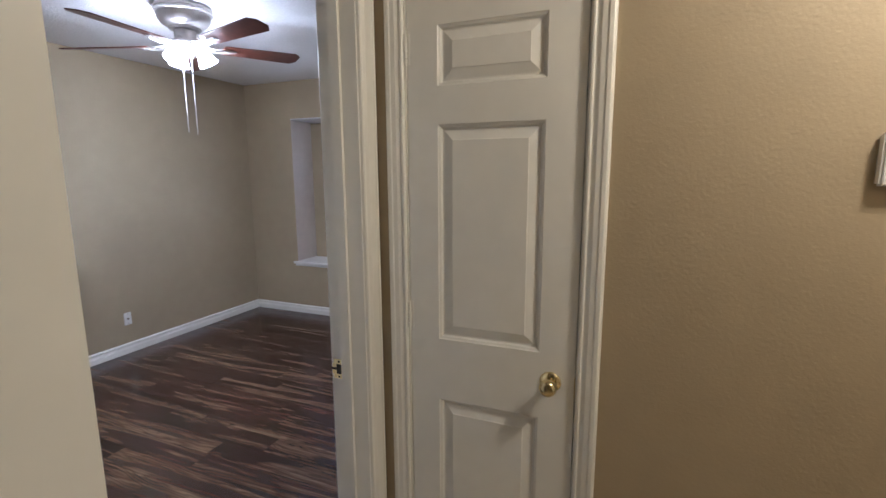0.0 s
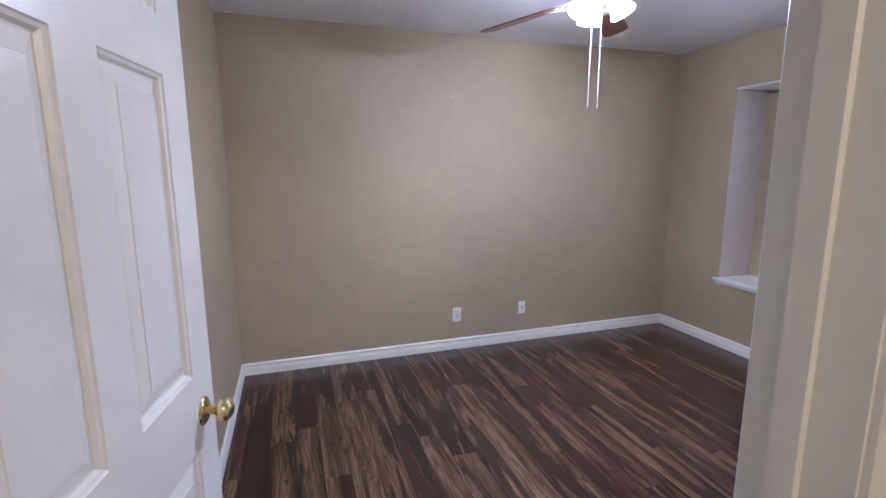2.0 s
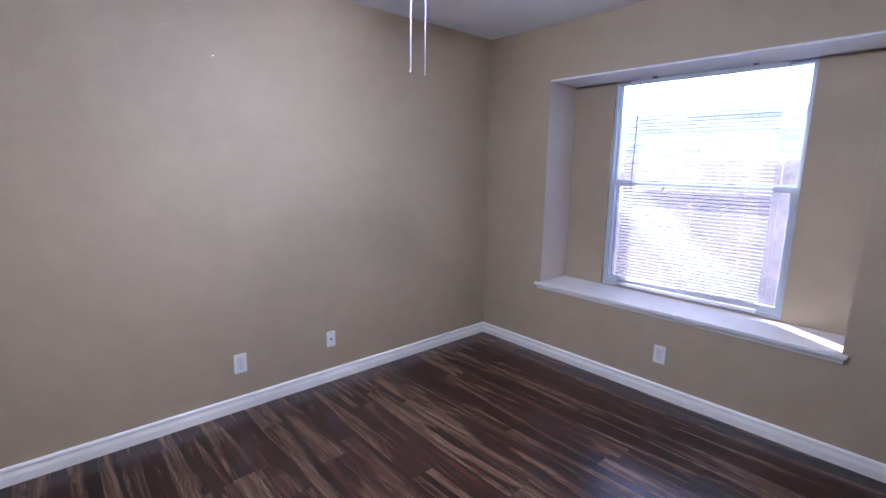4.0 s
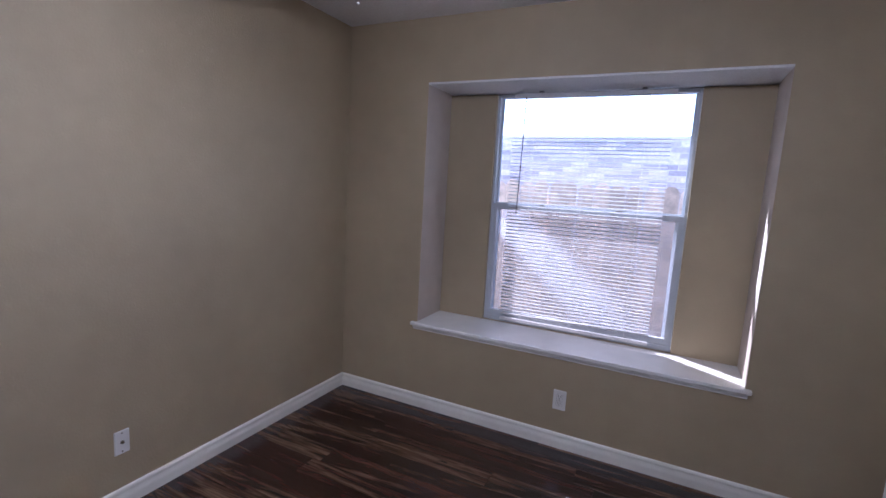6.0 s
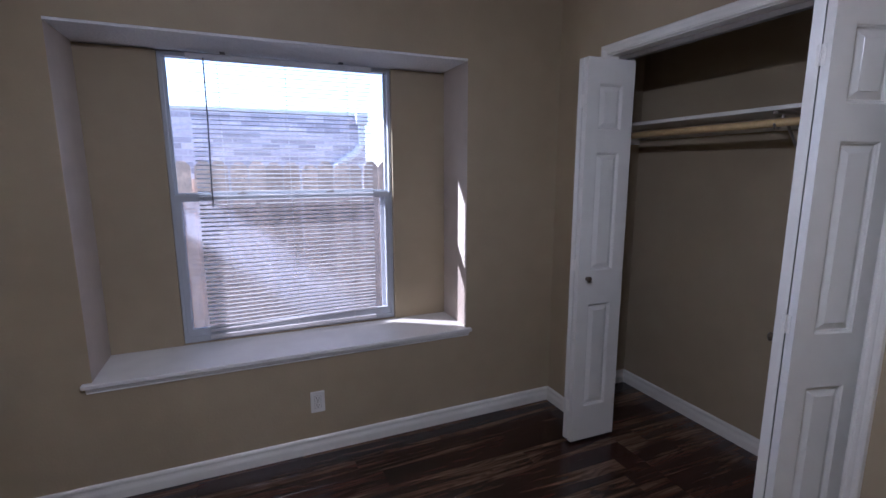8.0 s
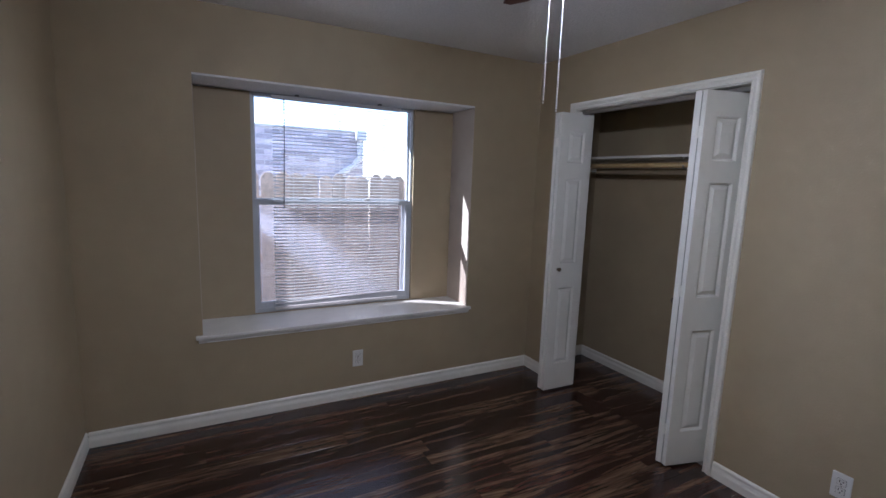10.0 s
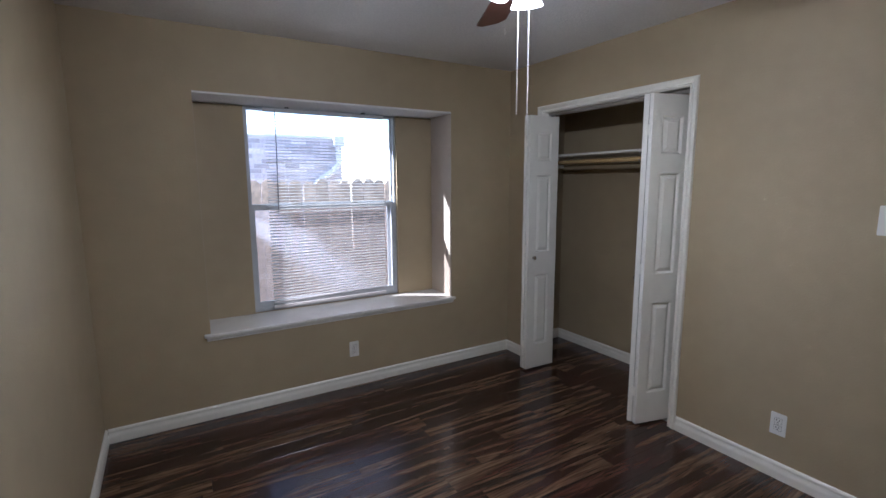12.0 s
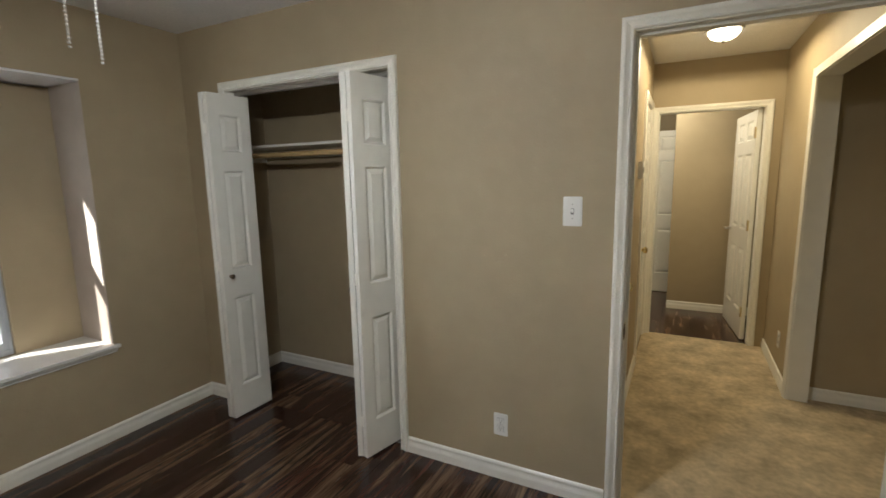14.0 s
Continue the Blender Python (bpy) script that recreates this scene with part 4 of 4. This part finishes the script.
nl = thing("wall_anchor", "tiny white screw anchor in the long wall", "anchor", pose(WEST, 2.044, 1.985, 0, 0, 90))
part("anchor_head", lathe(bmesh.new(), [(0, 0.003), (0.004, 0.0025), (0.005, 0)], Matrix.Rotation(radians(90), 4, "X"), 12), M_PLATE, nl)

# ---- outdoors ----
GZ = -0.30
bm = bmesh.new()
bmesh.ops.create_grid(bm, x_segments=2, y_segments=2, size=400, matrix=Matrix.Translation((0, 0, GZ)))
structure("ground", bm, M_GROUND, "unseen ground round the house, made pale to bounce light", "ground")
# Added out of view; its depth sets where the sun streak on the reveal ends.
structure("eave", boxes((-6.5, 1.5, REC_Y + T, REC_Y + T + 0.40, 2.44, 2.50), (-6.5, 1.5, REC_Y + T + 0.39, REC_Y + T + 0.42, 2.40, 2.56)), M_SIDING, "unseen roof overhang added to cut off the sun above the window", "eave")
bm = bmesh.new()
prism(bm, [(REC_Y + T + 0.45, 2.55), (REC_Y + T + 0.45, 2.60), (-2.0, 4.6), (-6.0, 2.6), (-6.0, 2.55)], "x", -7.5, 5.0)
structure("roof", bm, M_ROOF, "grey shingle roof over the house", "roof")
FENCE_Y = 6.2
fence = thing("fence", "weathered cedar dog-ear picket fence", "fence")
variants = []
for hgt in (1.80, 1.815, 1.79, 1.805):
    bm = prism(bmesh.new(), [(0, 0), (0.138, 0), (0.138, hgt - 0.045), (0.098, hgt), (0.040, hgt), (0, hgt - 0.045)], "y", 0, 0.016)
    variants.append(mesh_of("picket", bm, M_FENCE))
x = -13.0
while x < 9.0:
    pk = piece("picket", random.choice(variants), fence, x, FENCE_Y + random.uniform(-0.003, 0.003), GZ + 0.03)
    pk.rotation_euler = (0, radians(random.uniform(-0.5, 0.5)), 0)
    x += 0.1435
for z in (0.0, 0.65, 1.25):
    part("rail", boxes((-13, 9, FENCE_Y + 0.018, FENCE_Y + 0.056, z - 0.045, z + 0.045)), M_FENCE, fence)
x = -12.6
while x < 9:
    part("post", boxes((x, x + 0.09, FENCE_Y + 0.057, FENCE_Y + 0.147, GZ - 0.3, 1.40)), M_FENCE, fence)
    x += 2.4

# House stops at BAND under a near-flat roof so the camera sees sky above.
HOUSE_Y, HOUSE_X, BAND = 7.7, -1.12, 2.12
house = thing("neighbour_house", "neighbouring brick house behind the fence, cut low to fit the camera's view", "house")
part("wall", boxes((-13, HOUSE_X, HOUSE_Y, HOUSE_Y + 9, GZ - 0.1, BAND)), M_MORTAR, house)
part("coping", boxes((-13.02, HOUSE_X + 0.02, HOUSE_Y - 0.02, HOUSE_Y + 0.2, BAND + 0.0005, BAND + 0.035), bevel=0.004), M_SIDING, house)
part("roof", prism(bmesh.new(), [(HOUSE_Y + 0.201, BAND + 0.001), (HOUSE_Y + 0.201, BAND + 0.03), (HOUSE_Y + 4.5, BAND + 0.35), (HOUSE_Y + 9.0, BAND + 0.03), (HOUSE_Y + 9.0, BAND + 0.001)], "x", -13.0, HOUSE_X), M_ROOF, house)
gut = part("gutter_box", boxes((HOUSE_X - 0.13, HOUSE_X + 0.01, HOUSE_Y - 0.13, HOUSE_Y - 0.021, BAND - 0.10, BAND + 0.03), bevel=0.006), M_SIDING, house, "white rainwater box")
dx, dy = HOUSE_X - 0.06, HOUSE_Y - 0.06
part("downspout", tube(bmesh.new(), [(dx, dy, BAND - 0.09), (dx, dy, 1.78), (dx - 0.10, dy, 1.66), (dx - 0.32, dy, 1.52), (dx - 0.38, dy, 1.45), (dx - 0.38, dy, GZ)], 0.045, 8), M_SIDING, gut)
# bricks that show above the fence
bm = boxes((0, 0.194, -0.006, 0.01, 0, 0.057), bevel=0.003)
brick_me = mesh_of("brick", bm, M_BRICK)
count = 0
row = 0
z = 1.30
while z < BAND - 0.06:
    x = HOUSE_X - 0.2 - (0.102 if row % 2 else 0.0)
    while x > -5.1 and count < 300:
        piece("brick", brick_me, house, x, HOUSE_Y, z)
        count += 1
        x -= 0.204
    z += 0.067
    row += 1

# ---- floor planks ----
def planks(name, label, x0, x1, y0, y1, first=0.127, joints=None, width=0.127, length=1.21):
    """Rows of boards along x; first is the first row's width, joints fixes where some rows' boards end."""
    fl = structure(name, boxes((x0, x1, y0, y1, -0.1, -0.0035)), M_UNDER, label, "floor")
    cache = {}
    y, r = y0, 0
    while y < y1 - 1e-6:
        w = min(first if r == 0 else width, y1 - y)
        x = x0 - ((r * 0.43 + 0.17 * (r % 3)) % 1.0) * length
        if joints and r in joints:
            x = joints[r] - length * math.ceil((joints[r] - x0) / length)
        while x < x1 - 1e-6:
            a, b = max(x, x0), min(x + length, x1)
            if b - a > 0.02:
                key = (round(b - a, 3), round(w, 3))
                if key not in cache:
                    hx, hy = (b - a) / 2 - 0.0003, w / 2 - 0.0003
                    bm = bmesh.new()
                    low = [bm.verts.new((sx * hx, sy * hy, -0.006)) for sx, sy in ((-1, -1), (1, -1), (1, 1), (-1, 1))]
                    mid = [bm.verts.new((sx * hx, sy * hy, -0.0006)) for sx, sy in ((-1, -1), (1, -1), (1, 1), (-1, 1))]
                    top = [bm.verts.new((sx * (hx - 0.0006), sy * (hy - 0.0006), 0.0)) for sx, sy in ((-1, -1), (1, -1), (1, 1), (-1, 1))]
                    for p, q in ((low, mid), (mid, top)):
                        for i in range(4):
                            bm.faces.new((p[i], p[(i + 1) % 4], q[(i + 1) % 4], q[i]))
                    bm.faces.new(top)
                    cache[key] = mesh_of("plank", bm, M_FLOOR)
                piece("plank", cache[key], fl, (a + b) / 2, y + w / 2, 0.0)
            x += length
        y += w
        r += 1
    return fl


planks("floor", "dark walnut laminate plank floor with pale streaks", WEST, EAST + 0.06, SOUTH, NORTH, first=0.0925, joints={8: -2.68, 11: -3.20, 12: -2.93, 19: -2.06, 20: -1.80, 23: -2.12})
planks("closet_floor", "dark walnut laminate plank floor in the closet", EAST + 0.062, CLO_BACK, 2.37, NORTH)
planks("far_room_floor", "dark walnut laminate plank floor beyond the hall", HALL_E + 0.03, 4.0, -0.8, 2.3)
